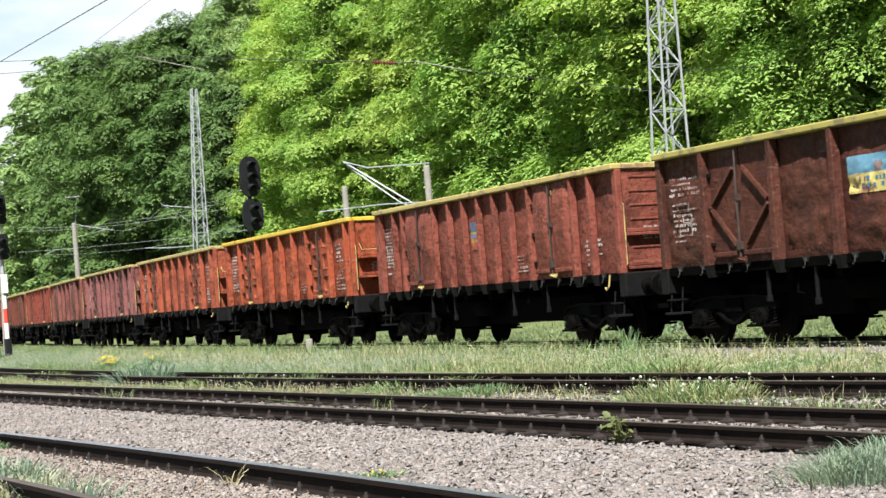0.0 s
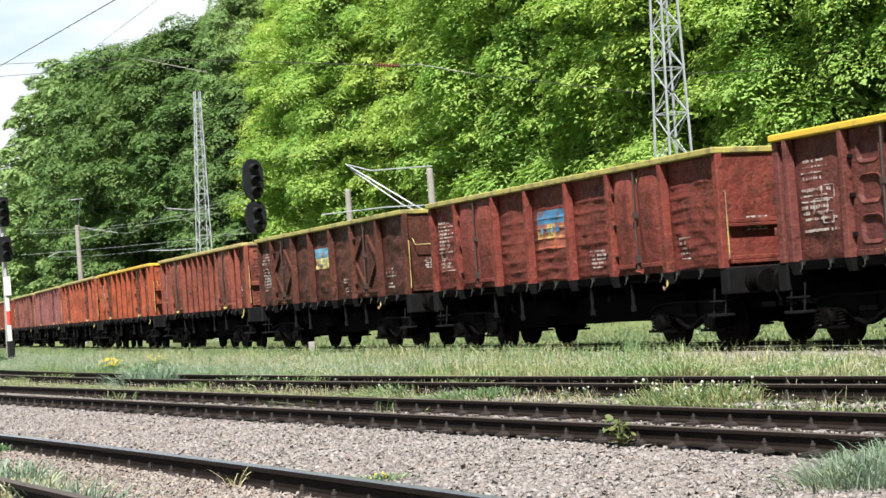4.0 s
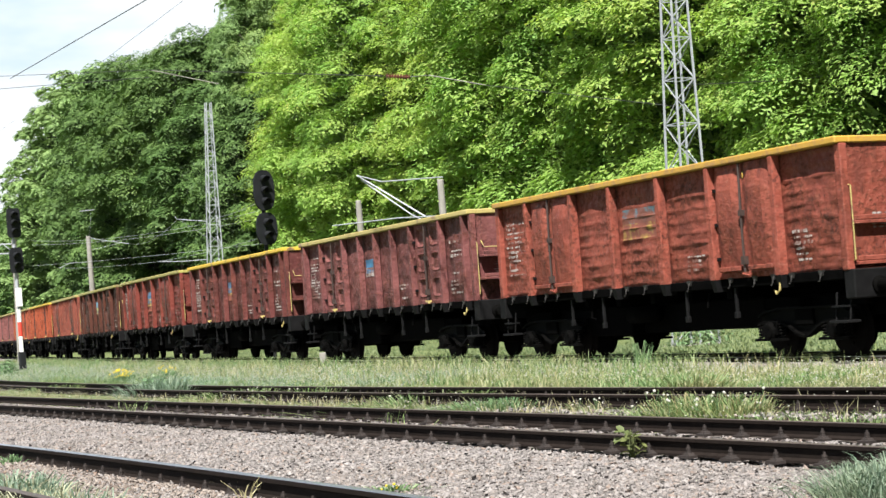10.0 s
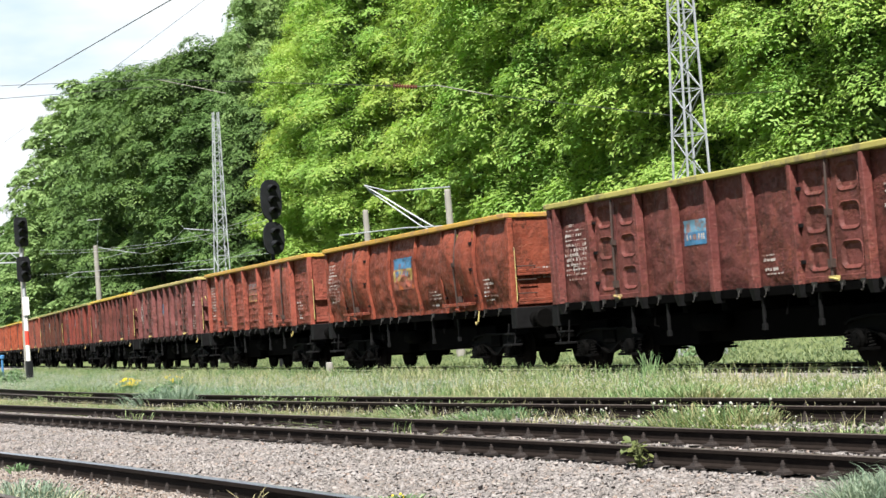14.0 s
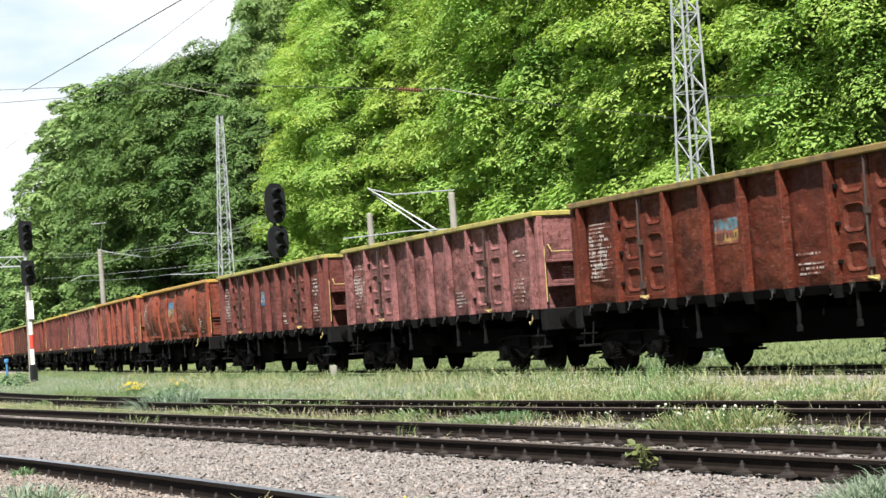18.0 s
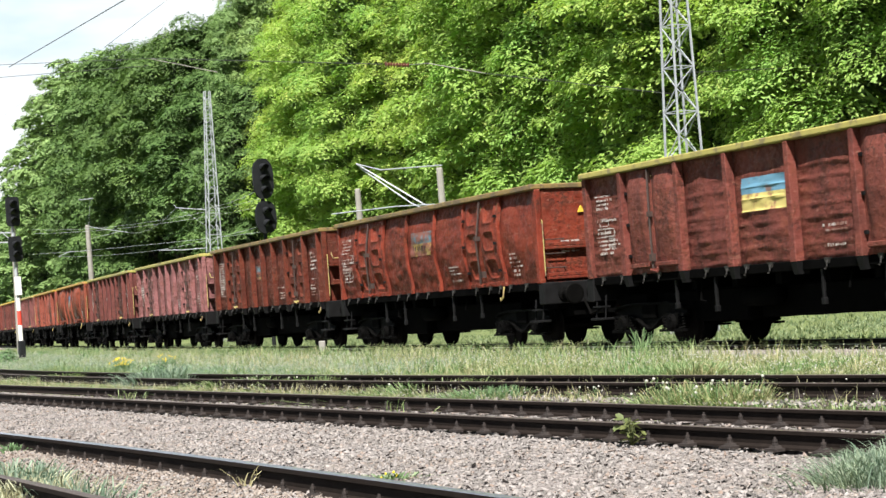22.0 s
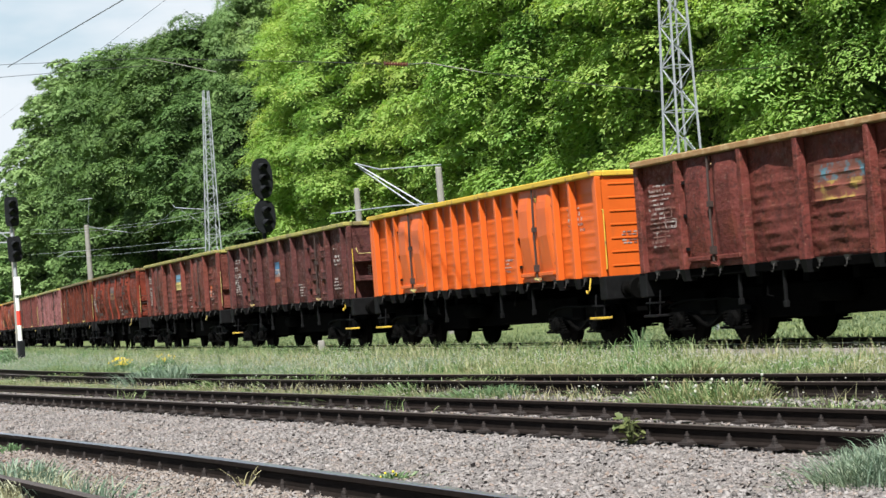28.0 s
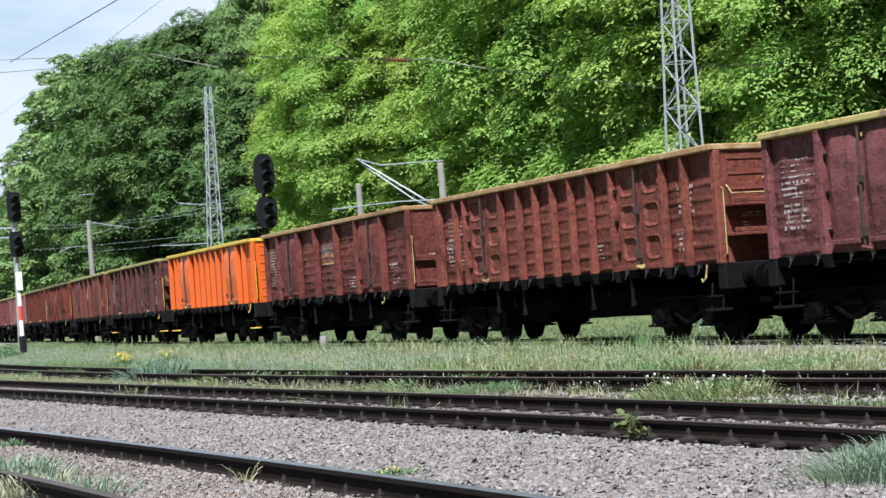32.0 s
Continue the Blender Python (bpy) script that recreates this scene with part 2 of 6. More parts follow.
# near-black: the deep shade under the wagons is put into these three colours
BLACK = plain("shade_black_underframe", (0.0018, 0.0018, 0.0018), 0.9, 0, 0.5, 5.0, gloss=0.02)
GREASE_SHADE = plain("greasy_shaded_steel", (0.0022, 0.0021, 0.002), 0.7, 0.0, 0.5, 8.0, gloss=0.04)
WHEEL = plain("shaded_wheel_steel", (0.004, 0.0035, 0.0032), 0.7, 0.0, 0.4, 8.0, gloss=0.02)
WHITE = trim_paint("stencil_white", (0.42, 0.385, 0.365), (0.15, 0.07, 0.055), 0.47)
BLUE = trim_paint("worn_blue_field", (0.04, 0.15, 0.28), (0.12, 0.05, 0.04), 0.54)
BLUE_PALE = trim_paint("pale_blue_field", (0.1, 0.23, 0.33), (0.16, 0.1, 0.09), 0.55)
BLUE_FADED = trim_paint("faded_blue_field", (0.07, 0.15, 0.19), (0.13, 0.045, 0.03), 0.43)
CREAM = trim_paint("cream_field", (0.5, 0.42, 0.14), (0.22, 0.09, 0.06), 0.54)
GOLD_FADED = trim_paint("faded_yellow_field", (0.3, 0.2, 0.05), (0.15, 0.045, 0.03), 0.43)
GOLD = trim_paint("worn_yellow_field", (0.36, 0.26, 0.07), (0.2, 0.06, 0.04), 0.46)
RAIL = plain("rail_rust", (0.013, 0.0095, 0.008), 0.8, 0.0, 0.4, 12.0, gloss=0.1)
RAIL_TOP = plain("rail_running_face", (0.54, 0.56, 0.62), 0.34, 0.9, 0.3, 20.0, 0.1)
RAIL_DULL = plain("rail_dull_face", (0.11, 0.09, 0.08), 0.5, 0.5, 0.3, 20.0, 0.1)
CLIP = plain("fastening_iron", (0.02, 0.014, 0.012), 0.8, 0.0, 0.5, 20.0)
SLEEPER = plain("sleeper_timber", (0.036, 0.026, 0.021), 0.9, 0, 0.5, 7.0, 0.5)
GALV = plain("galvanised_steel", (0.33, 0.35, 0.38), 0.5, 0.2, 0.25, 5.0)
CONCRETE = plain("weathered_concrete", (0.22, 0.21, 0.19), 0.9, 0, 0.25, 3.0)
SIGNAL_BLACK = plain("signal_black", (0.009, 0.01, 0.012), 0.6, 0, 0.4, 4.0, 0.1, gloss=0.25)
SIGNAL_WHITE = plain("signal_white", (0.75, 0.75, 0.74), 0.6, 0, 0.1, 4.0, 0.1)
SIGNAL_RED = plain("signal_red", (0.62, 0.05, 0.03), 0.6, 0, 0.2, 4.0, 0.1)
LENS = plain("signal_lens", (0.02, 0.02, 0.022), 0.15, 0, 0.2, 4.0, 0)
WIRE = plain("overhead_wire", (0.06, 0.06, 0.06), 0.6, 0.5, 0.2, 4.0, 0)
INSUL = plain("brown_porcelain", (0.11, 0.04, 0.025), 0.3, 0, 0.2, 6.0, 0)
# inner leaves, with the shade in the crowns' gaps put into their green
SHADE_LEAF = plain("light_shaded_leaves", (0.085, 0.135, 0.035), 0.95, 0, 0.4, 4.0, 0.3)
SHADE_LEAF_DARK = plain("dark_shaded_leaves", (0.028, 0.049, 0.017), 0.95, 0, 0.4, 4.0, 0.3)
BARK = plain("bark", (0.06, 0.05, 0.04), 0.95, 0, 0.5, 4.0, 0.6)
RUSTY_GRAVEL = stone_mat("rusty_ballast_stones", (0.13, 0.104, 0.088), (0.205, 0.17, 0.148), (0.28, 0.245, 0.215), (0.18, 0.115, 0.082))
GRAVEL = stone_mat("ballast_stones", (0.09, 0.082, 0.079), (0.19, 0.174, 0.17), (0.275, 0.256, 0.25), (0.2, 0.148, 0.12))
LEAF_LIGHT = leaf_mat("maple_leaves", [(0.0, (0.265, 0.4, 0.118)), (0.5, (0.295, 0.435, 0.128)), (0.9, (0.325, 0.47, 0.143)), (1.0, (0.4, 0.45, 0.15))], 0.44, (1.2, 1.3, 0.7), 0.3, ((0.66, 0.8, 0.64), (1.14, 1.0, 0.84)), 0.75, leaflets=10.0)
LEAF_DARK = leaf_mat("lime_leaves", [(0.0, (0.058, 0.108, 0.034)), (0.6, (0.096, 0.165, 0.05)), (1.0, (0.138, 0.22, 0.07))], 0.17, (1.1, 1.3, 0.6), leaflets=7.0)
LEAF_PALE = leaf_mat("ash_leaves", [(0.0, (0.15, 0.235, 0.09)), (0.6, (0.2, 0.3, 0.115)), (1.0, (0.26, 0.37, 0.15))], 0.24, (1.1, 1.2, 0.8), leaflets=7.0)
GRASS = leaf_mat("grass_blades", [(0.0, (0.075, 0.118, 0.052)), (0.4, (0.175, 0.218, 0.118)), (0.7, (0.31, 0.325, 0.205)), (1.0, (0.52, 0.495, 0.39))], 0.3, (1.15, 1.2, 0.8), 0.55, ((0.5, 0.84, 0.5), (1.12, 1.0, 0.86)), 0.9)
WEED = leaf_mat("weed_blades", [(0.0, (0.08, 0.15, 0.07)), (0.6, (0.16, 0.25, 0.13)), (1.0, (0.28, 0.36, 0.22))], 0.2, (1.1, 1.2, 0.8), leaflets=7.0)
VERGE = leaf_mat("verge_blades", [(0.0, (0.085, 0.125, 0.06)), (0.6, (0.165, 0.2, 0.11)), (1.0, (0.28, 0.3, 0.18))], 0.2, (1.1, 1.2, 0.7))
PLANT = leaf_mat("olive_leaves", [(0.0, (0.085, 0.105, 0.035)), (1.0, (0.2, 0.215, 0.095))], 0.25, (1.1, 1.1, 0.7))
CORNER = leaf_mat("blue_green_blades", [(0.0, (0.11, 0.165, 0.12)), (0.6, (0.21, 0.28, 0.22)), (1.0, (0.37, 0.42, 0.36))], 0.3, (1.1, 1.2, 0.9))
DRY = leaf_mat("dry_stalks", [(0.0, (0.25, 0.22, 0.12)), (1.0, (0.5, 0.46, 0.3))], 0.2, (1.1, 1.0, 0.8))
PALE_STALK = leaf_mat("pale_stalks", [(0.0, (0.3, 0.31, 0.2)), (1.0, (0.52, 0.52, 0.4))], 0.2, (1.1, 1.0, 0.9))
FLUFF = plain("seed_heads", (0.42, 0.41, 0.37), 0.9, 0, 0.15, 10.0, 0)
HOOK = plain("rusty_small_iron", (0.024, 0.022, 0.021), 0.6, 0, 0.7, 15.0)
LOCK = plain("dark_rusty_bar", (0.035, 0.02, 0.016), 0.7, 0, 0.5, 10.0)
FOOT = plain("black_frame_paint", (0.0062, 0.0062, 0.0066), 0.65, 0, 0.5, 6.0, gloss=0.1)
ORANGE = trim_paint("worn_orange_field", (0.5, 0.13, 0.03), (0.2, 0.055, 0.035), 0.4)
BLUE_POST = plain("blue_enamel", (0.05, 0.16, 0.34), 0.5, 0, 0.2, 6.0)
BLOSSOM = plain("yellow_blossom", (0.75, 0.55, 0.02), 0.7, 0, 0.2, 10.0, 0)


def ground_mat():
    m, nt, b = mat("meadow_ground", 0.95)
    v = coords(nt)
    a = ramp(nt, noise_tex(nt, v, 0.35, 6), [(0.3, (0.05, 0.075, 0.025)), (0.6, (0.1, 0.14, 0.045)), (0.75, (0.15, 0.16, 0.08))])
    c = mix(nt, 0.5, a, ramp(nt, noise_tex(nt, v, 9.0, 5), [(0.3, (0.05, 0.07, 0.02)), (0.7, (0.2, 0.23, 0.08))]))
    nt.links.new(c, b.inputs["Base Color"])
    bump(nt, b, noise_tex(nt, v, 14.0, 4), 0.8, 0.08)
    return m


def bed_mat():
    m, nt, b = mat("ballast_bed", 0.95)
    v = coords(nt)
    vo = N(nt, "ShaderNodeTexVoronoi", Scale=30.0)
    nt.links.new(v, vo.inputs["Vector"])
    bw = nt.nodes.new("ShaderNodeRGBToBW")
    nt.links.new(vo.outputs["Color"], bw.inputs[0])
    pebble = ramp(nt, bw.outputs[0], [(0.2, (0.25, 0.25, 0.25)), (0.8, (0.8, 0.8, 0.8))])
    dirt = ramp(nt, noise_tex(nt, v, 0.55, 6, 0.6), [(0.32, (0.2, 0.168, 0.146)), (0.52, (0.22, 0.193, 0.182)), (0.7, (0.26, 0.242, 0.242))])
    a = mix(nt, 0.8, dirt, pebble, "SOFT_LIGHT")
    nt.links.new(a, b.inputs["Base Color"])
    bump(nt, b, vo.outputs["Distance"], 0.9, 0.05)
    return m


GROUND, BED = ground_mat(), bed_mat()

# ---- mesh helpers ----


def part(name, bm, material, parent=None, label="", smooth=False):
    """One mesh object from a bmesh, under a thing or a part."""
    me = bpy.data.meshes.new(name)
    bm.to_mesh(me)
    bm.free()
    me.materials.append(material)
    if smooth:
        me.polygons.foreach_set("use_smooth", [True] * len(me.polygons))
    ob = new(name, me)
    if parent is not None:
        ob.parent = parent
    if label:
        ob["label"] = label
    return ob


def raw(name, verts, faces, material, parent=None, smooth=False):
    """One mesh object from arrays."""
    me = bpy.data.meshes.new(name)
    me.from_pydata(verts, [], faces)
    me.materials.append(material)
    if smooth:
        me.polygons.foreach_set("use_smooth", [True] * len(me.polygons))
    ob = new(name, me)
    if parent is not None:
        ob.parent = parent
    return ob


def quads(name, v, material, parent=None):
    """Loose faces from an array of shape (faces, corners, 3)."""
    n, c = v.shape[:2]
    me = bpy.data.meshes.new(name)
    me.vertices.add(n * c)
    me.vertices.foreach_set("co", np.ascontiguousarray(v, dtype=np.float32).ravel())
    me.loops.add(n * c)
    me.loops.foreach_set("vertex_index", np.arange(n * c, dtype=np.int32))
    me.polygons.add(n)
    me.polygons.foreach_set("loop_start", np.arange(0, n * c, c, dtype=np.int32))
    me.polygons.foreach_set("loop_total", np.full(n, c, dtype=np.int32))
    me.update(calc_edges=True)
    me.materials.append(material)
    ob = new(name, me)
    if parent is not None:
        ob.parent = parent
    return ob


def thing(name, m, label, category, group="", kind=""):
    ob = new(name)
    ob.empty_display_size = 0.3
    ob.matrix_world = m
    return tagged(ob, label, category, group, kind)


def hexa(bm, p):
    """A solid from eight corners: four below, four above, both anticlockwise."""
    v = [bm.verts.new(c) for c in p]
    for f in ((3, 2, 1, 0), (4, 5, 6, 7), (0, 1, 5, 4), (1, 2, 6, 5), (2, 3, 7, 6), (3, 0, 4, 7)):
        bm.faces.new([v[i] for i in f])
    return v


def box(bm, x0, x1, y0, y1, z0, z1):
    return hexa(bm, [(x0, y0, z0), (x1, y0, z0), (x1, y1, z0), (x0, y1, z0), (x0, y0, z1), (x1, y0, z1), (x1, y1, z1), (x0, y1, z1)])


def bevelled(bm, width=0.012):
    bmesh.ops.bevel(bm, geom=list(bm.edges), offset=width, segments=1, affect="EDGES", profile=0.5)
    return bm


def boxes(*dims, bevel=0.0):
    bm = bmesh.new()
    for d in dims:
        box(bm, *d)
    if bevel:
        bevelled(bm, bevel)
    return bm


def tube(bm, pts, r, n=6, taper=1.0):
    """A round bar along points."""
    pts = [Vector(p) for p in pts]
    rings = []
    for i, p in enumerate(pts):
        d = (pts[min(i + 1, len(pts) - 1)] - pts[max(i - 1, 0)]).normalized()
        a = d.orthogonal().normalized() if i == 0 else (prev - d * prev.dot(d)).normalized()
        prev = a
        b = d.cross(a)
        rr = r * (1 + (taper - 1) * i / max(1, len(pts) - 1))
        rings.append([bm.verts.new(p + (a * math.cos(k * math.tau / n) + b * math.sin(k * math.tau / n)) * rr) for k in range(n)])
    for q, s in zip(rings, rings[1:]):
        for k in range(n):
            bm.faces.new((q[k], q[(k + 1) % n], s[(k + 1) % n], s[k]))
    bm.faces.new(list(reversed(rings[0])))
    bm.faces.new(rings[-1])
    return bm


def lathe(bm, profile, axis="y", n=20, at=(0, 0, 0)):
    """A turned solid: profile of (along, radius), closed at both ends."""
    rings = []
    for a, r in profile:
        ring = []
        for k in range(n):
            c, s = math.cos(k * math.tau / n) * r, math.sin(k * math.tau / n) * r
            p = {"x": (a, c, s), "y": (s, a, c), "z": (c, s, a)}[axis]
            ring.append(bm.verts.new((p[0] + at[0], p[1] + at[1], p[2] + at[2])))
        rings.append(ring)
    for q, s in zip(rings, rings[1:]):
        for k in range(n):
            bm.faces.new((q[k], q[(k + 1) % n], s[(k + 1) % n], s[k]))
    bm.faces.new(list(reversed(rings[0])))
    bm.faces.new(rings[-1])
    return bm


# ---- the lines of the tracks ----
# distance from the camera's foot, direction left of the view, bend, height of the rail head
LINES = {1: (4.97, 25.755, -0.0038, 0.17), 2: (9.11, 29.985, 0.0005, 0.17), 3: (13.53, 35.86, 0.0041, 0.243), 4: (17.885, 26.646, 0.00145, 0.24)}


# the train's line runs straight beyond its bend
BEND_FROM, BEND_TO = -120.0, 92.0


def on_line(k, s, lat=0.0, z=0.0):
    """The place on a line s metres along it: x along it and away, y towards the camera. lat counts from the near rail."""
    d, phi, bend, _ = LINES[k]
    a = radians(phi)
    u, n = Vector((-math.sin(a), math.cos(a), 0)), Vector((math.cos(a), math.sin(a), 0))
    r = 1 / bend
    e = min(BEND_TO, max(BEND_FROM, s))
    t = e / r
    tang = u * math.cos(t) + n * math.sin(t)
    p = n * d + u * (r * math.sin(t)) + n * (r * (1 - math.cos(t))) + tang * (s - e)
    side = Vector((-tang.y, tang.x, 0))
    p = p + side * lat
    return Matrix(((tang.x, side.x, 0, p.x), (tang.y, side.y, 0, p.y), (0, 0, 1, z), (0, 0, 0, 1)))


def line_points(k, s, lat):
    """The same for arrays of s and lat: an array of x, y."""
    d, phi, bend, _ = LINES[k]
    a, r = radians(phi), 1 / bend
    u, n = np.array([-math.sin(a), math.cos(a)]), np.array([math.cos(a), math.sin(a)])
    e = np.clip(s, BEND_FROM, BEND_TO)
    t = (e / r)[:, None]
    tang = u * np.cos(t) + n * np.sin(t)
    side = np.stack([-tang[:, 1], tang[:, 0]], 1)
    return n * d + u * (r * np.sin(t)) + n * (r * (1 - np.cos(t))) + tang * (s - e)[:, None] + side * lat[:, None]


_ends = [(on_line(4, e), sg) for e, sg in ((BEND_FROM, -1), (BEND_TO, 1))]


def behind(x, y):
    """How far a place lies behind the near rail of the train's line."""
    for m, sg in _ends:
        t, side, o = m.col[0], m.col[1], m.translation
        if ((x - o.x) * t.x + (y - o.y) * t.y) * sg > 0 and y > -300:
            return -((x - o.x) * side.x + (y - o.y) * side.y)
    d, phi, bend, _ = LINES[4]
    a, r = radians(phi), 1 / bend
    return r - math.hypot(x - math.cos(a) * (d + r), y - math.sin(a) * (d + r))


def smooth(a, b, v):
    t = min(1.0, max(0.0, (v - a) / (b - a)))
    return t * t * (3 - 2 * t)


def ground_z(x, y):
    b = behind(x, y)
    return 0.1 * smooth(-6.0, -3.2, b) + 0.5 * smooth(8.0, 16.0, b)


def ground_sheet():
    def steps(lo, hi, fine, far):
        a = list(np.arange(lo, hi + 0.01, fine))
        g = fine
        while a[-1] < far:
            g *= 1.6
            a.append(a[-1] + g)
        b, g = [], fine
        e = lo
        while e > -far:
            g *= 1.6
            e -= g
            b.append(e)
        return list(reversed(b)) + a
    xs, ys = steps(-60, 40, 1.25, 3200), steps(0, 190, 1.5, 3400)
    verts = [(x, y, ground_z(x, y) + 0.03 * noise.noise((x * 0.3, y * 0.3, 0))) for y in ys for x in xs]
    # the sheet lies lower under the ballast
    w = len(xs)
    faces = [(j * w + i, j * w + i + 1, (j + 1) * w + i + 1, (j + 1) * w + i) for j in range(len(ys) - 1) for i in range(w - 1)]
    verts = [(x, y, z - 0.06 * smooth(-4.0, -6.5, behind(x, y))) for x, y, z in verts]
    return tagged(raw("ground", verts, faces, GROUND, smooth=True), "rough green meadow ground around the tracks", "ground", kind="structure")


ground_sheet()


def ballast_sheet(name, k, s0, s1, lat0, lat1, z, rise, label):
    """A strip of ballast along a line."""
    ns, nl = int((s1 - s0) / (0.4 if k == 2 else 1.5)), int((lat1 - lat0) / 0.25)
    v = []
    for i in range(ns + 1):
        for j in range(nl + 1):
            f = j / nl
            lat = lat0 + (lat1 - lat0) * f
            p = on_line(k, s0 + (s1 - s0) * i / ns, lat).translation
            e = min(f, 1 - f)
            v.append((p.x, p.y, z + 0.022 * noise.noise((p.x * 2.2, p.y * 2.2, 3)) - (0.016 * smooth(-2.5, -2.1, lat) * (1 - smooth(0.1, 0.4, lat)) if k == 2 else 0.0) - rise * (1 - smooth(0.0, 0.15, e))))
    f = [(i * (nl + 1) + j, i * (nl + 1) + j + 1, (i + 1) * (nl + 1) + j + 1, (i + 1) * (nl + 1) + j) for i in range(ns) for j in range(nl)]
    f = [tuple(reversed(q)) for q in f]
    return tagged(raw(name, v, f, BED, smooth=True), label, "ballast", kind="structure")


ballast_sheet("ballast_bed", 2, -30, 150, -3.4, 11.0, -0.005, 0.1, "grey crushed stone ballast between the tracks")
ballast_sheet("ballast_bed", 4, -235, 400, -3.2, 1.5, 0.16, 0.12, "dark stone ballast under the goods train")

# ---- tracks ----
HEAD = [(-0.036, 0.0), (-0.03, 0.004), (0.03, 0.004), (0.036, 0.0), (0.035, -0.03), (0.011, -0.042), (0.009, -0.115), (0.06, -0.132), (0.062, -0.15), (-0.062, -0.15), (-0.06, -0.132), (-0.009, -0.115), (-0.011, -0.042), (-0.035, -0.03)]


def rail_mesh(k, s0, s1, lat, step, top, tall=1.0):
    """One rail with its head, web and foot; the running face carries its own steel."""
    n = max(2, int((s1 - s0) / step))
    z = LINES[k][3]
    verts, faces, c = [], [], len(HEAD)
    for i in range(n + 1):
        m = on_line(k, s0 + (s1 - s0) * i / n, lat, z)
        verts += [tuple(m @ Vector((0, y * tall, h * tall))) for y, h in HEAD]
    for i in range(n):
        for j in range(c):
            a, b = i * c + j, i * c + (j + 1) % c
            faces.append((a, b, b + c, a + c))
    faces += [tuple(range(c)), tuple(reversed(range(n * c, n * c + c)))]
    me = bpy.data.meshes.new("rail")
    me.from_pydata(verts, [], faces)
    me.materials.append(RAIL)
    me.materials.append(top)
    idx = np.zeros(len(faces), dtype=np.int32)
    idx[:n * c].reshape(n, c)[:, 0:3] = 1
    me.polygons.foreach_set("material_index", idx)
    return me


def sleeper_mesh():
    bm = bmesh.new()
    box(bm, -0.13, 0.13, -1.95, 0.4, -0.16, -0.012)
    bevelled(bm, 0.015)
    me = bpy.data.meshes.new("sleeper")
    bm.to_mesh(me)
    me.materials.append(SLEEPER)
    return me


def clip_mesh():
    """A base plate with two clamped bolts."""
    bm = bmesh.new()
    box(bm, -0.075, 0.075, -0.15, 0.15, -0.012, 0.012)
    for y in (-0.095, 0.095):
        hexa(bm, [(-0.045, y - 0.035, 0.012), (0.045, y - 0.035, 0.012), (0.045, y + 0.035, 0.012), (-0.045, y + 0.035, 0.012),
                  (-0.034, y - 0.028, 0.032), (0.034, y - 0.028, 0.032), (0.034, y + 0.028, 0.032), (-0.034, y + 0.028, 0.032)])
        lathe(bm, [(0.032, 0.026), (0.05, 0.026), (0.051, 0.018), (0.058, 0.018), (0.059, 0.022), (0.078, 0.022), (0.079, 0.012), (0.1, 0.011)], "z", 6, (0, y, 0))
    me = bpy.data.meshes.new("rail_fastening")
    bm.to_mesh(me)
    me.materials.append(CLIP)
    return me


SLEEPER_ME, CLIP_ME = sleeper_mesh(), clip_mesh()
PITCH = 0.569


def track(k, s0, s1, label, top, gauge=1.5, first=0.0, count=0, step=1.5, loose=True, tall=1.0, near=None):
    t = thing("railway_track", Matrix(), label, "railway track", kind="structure")
    z = LINES[k][3]
    rails = [0.0, -gauge]
    for lat in rails:
        ob = new("rail", rail_mesh(k, s0, s1, lat, step, near if near and lat == 0.0 else top, tall))
        ob.parent = t
    if loose:
        for i in range(count):
            m = on_line(k, first - i * PITCH, 0, z - 0.15 * tall)
            jit = pose(random.uniform(-0.015, 0.015), random.uniform(-0.04, 0.04), random.uniform(-0.006, 0.006), 0, 0, random.uniform(-1.2, 1.2))
            sl = new("sleeper", SLEEPER_ME)
            sl.parent, sl.matrix_basis = t, m @ pose(0, 0, -0.028) @ jit
            for lat in rails:
                c = new("rail_fastening", CLIP_ME)
                c.parent, c.matrix_basis = t, on_line(k, first - i * PITCH, lat, z - 0.145 * tall)
    else:
        bm = bmesh.new()
        n = int((s1 - s0) / 0.6)
        for i in range(n):
            q = on_line(k, s0 + i * 0.6, 0, z - 0.15)
            for v in box(bm, -0.13, 0.13, -2.05, 0.55, -0.16, -0.012):
                v.co = q @ v.co
        ob = part("sleepers", bm, SLEEPER, t)
        ob["kind"] = "stuff"
    return t



track(2, -25, 190, "pair of dark rusty rails on timber sleepers", RAIL_DULL, 1.5, 33.49, 86)
track(3, -25, 150, "rusty rails half sunk in grass", RAIL_DULL, 1.1, 30.0, 48)
track(4, -235, 400, "rails of the goods train's track in grass", RAIL_TOP, 1.5, step=2.0, loose=False)

# the nearest track: its far rail is in view, its near one lies beside the camera
LINES[1] = (3.27, 25.755, -0.0038, 0.17)
track(1, -25, 90, "dark rusty rails with a bright worn running face", RAIL_TOP, 1.7, 36.0, 60, tall=1.2, near=RAIL_DULL)

# ---- the goods wagons ----
HALF = 6.15          # half the body's length
LAYOUT = {
    "P": dict(ribs=[0.35, 1.76, 3.65, 4.94, 6.15, 7.36, 8.65, 10.54, 11.95], doors=[(1.76, 3.65), (8.65, 10.54)], rib=1.0),
    "S": dict(ribs=[1.5, 3.5, 5.1, 6.9, 8.6, 10.55], doors=[(1.5, 3.5), (8.6, 10.55)], rib=1.15),
    "M": dict(ribs=[0.3, 1.2, 1.75, 3.65, 4.55, 5.35, 6.15, 6.95, 7.75, 8.65, 10.55, 11.3], doors=[(1.75, 3.65), (8.65, 10.55)], rib=0.85),
}
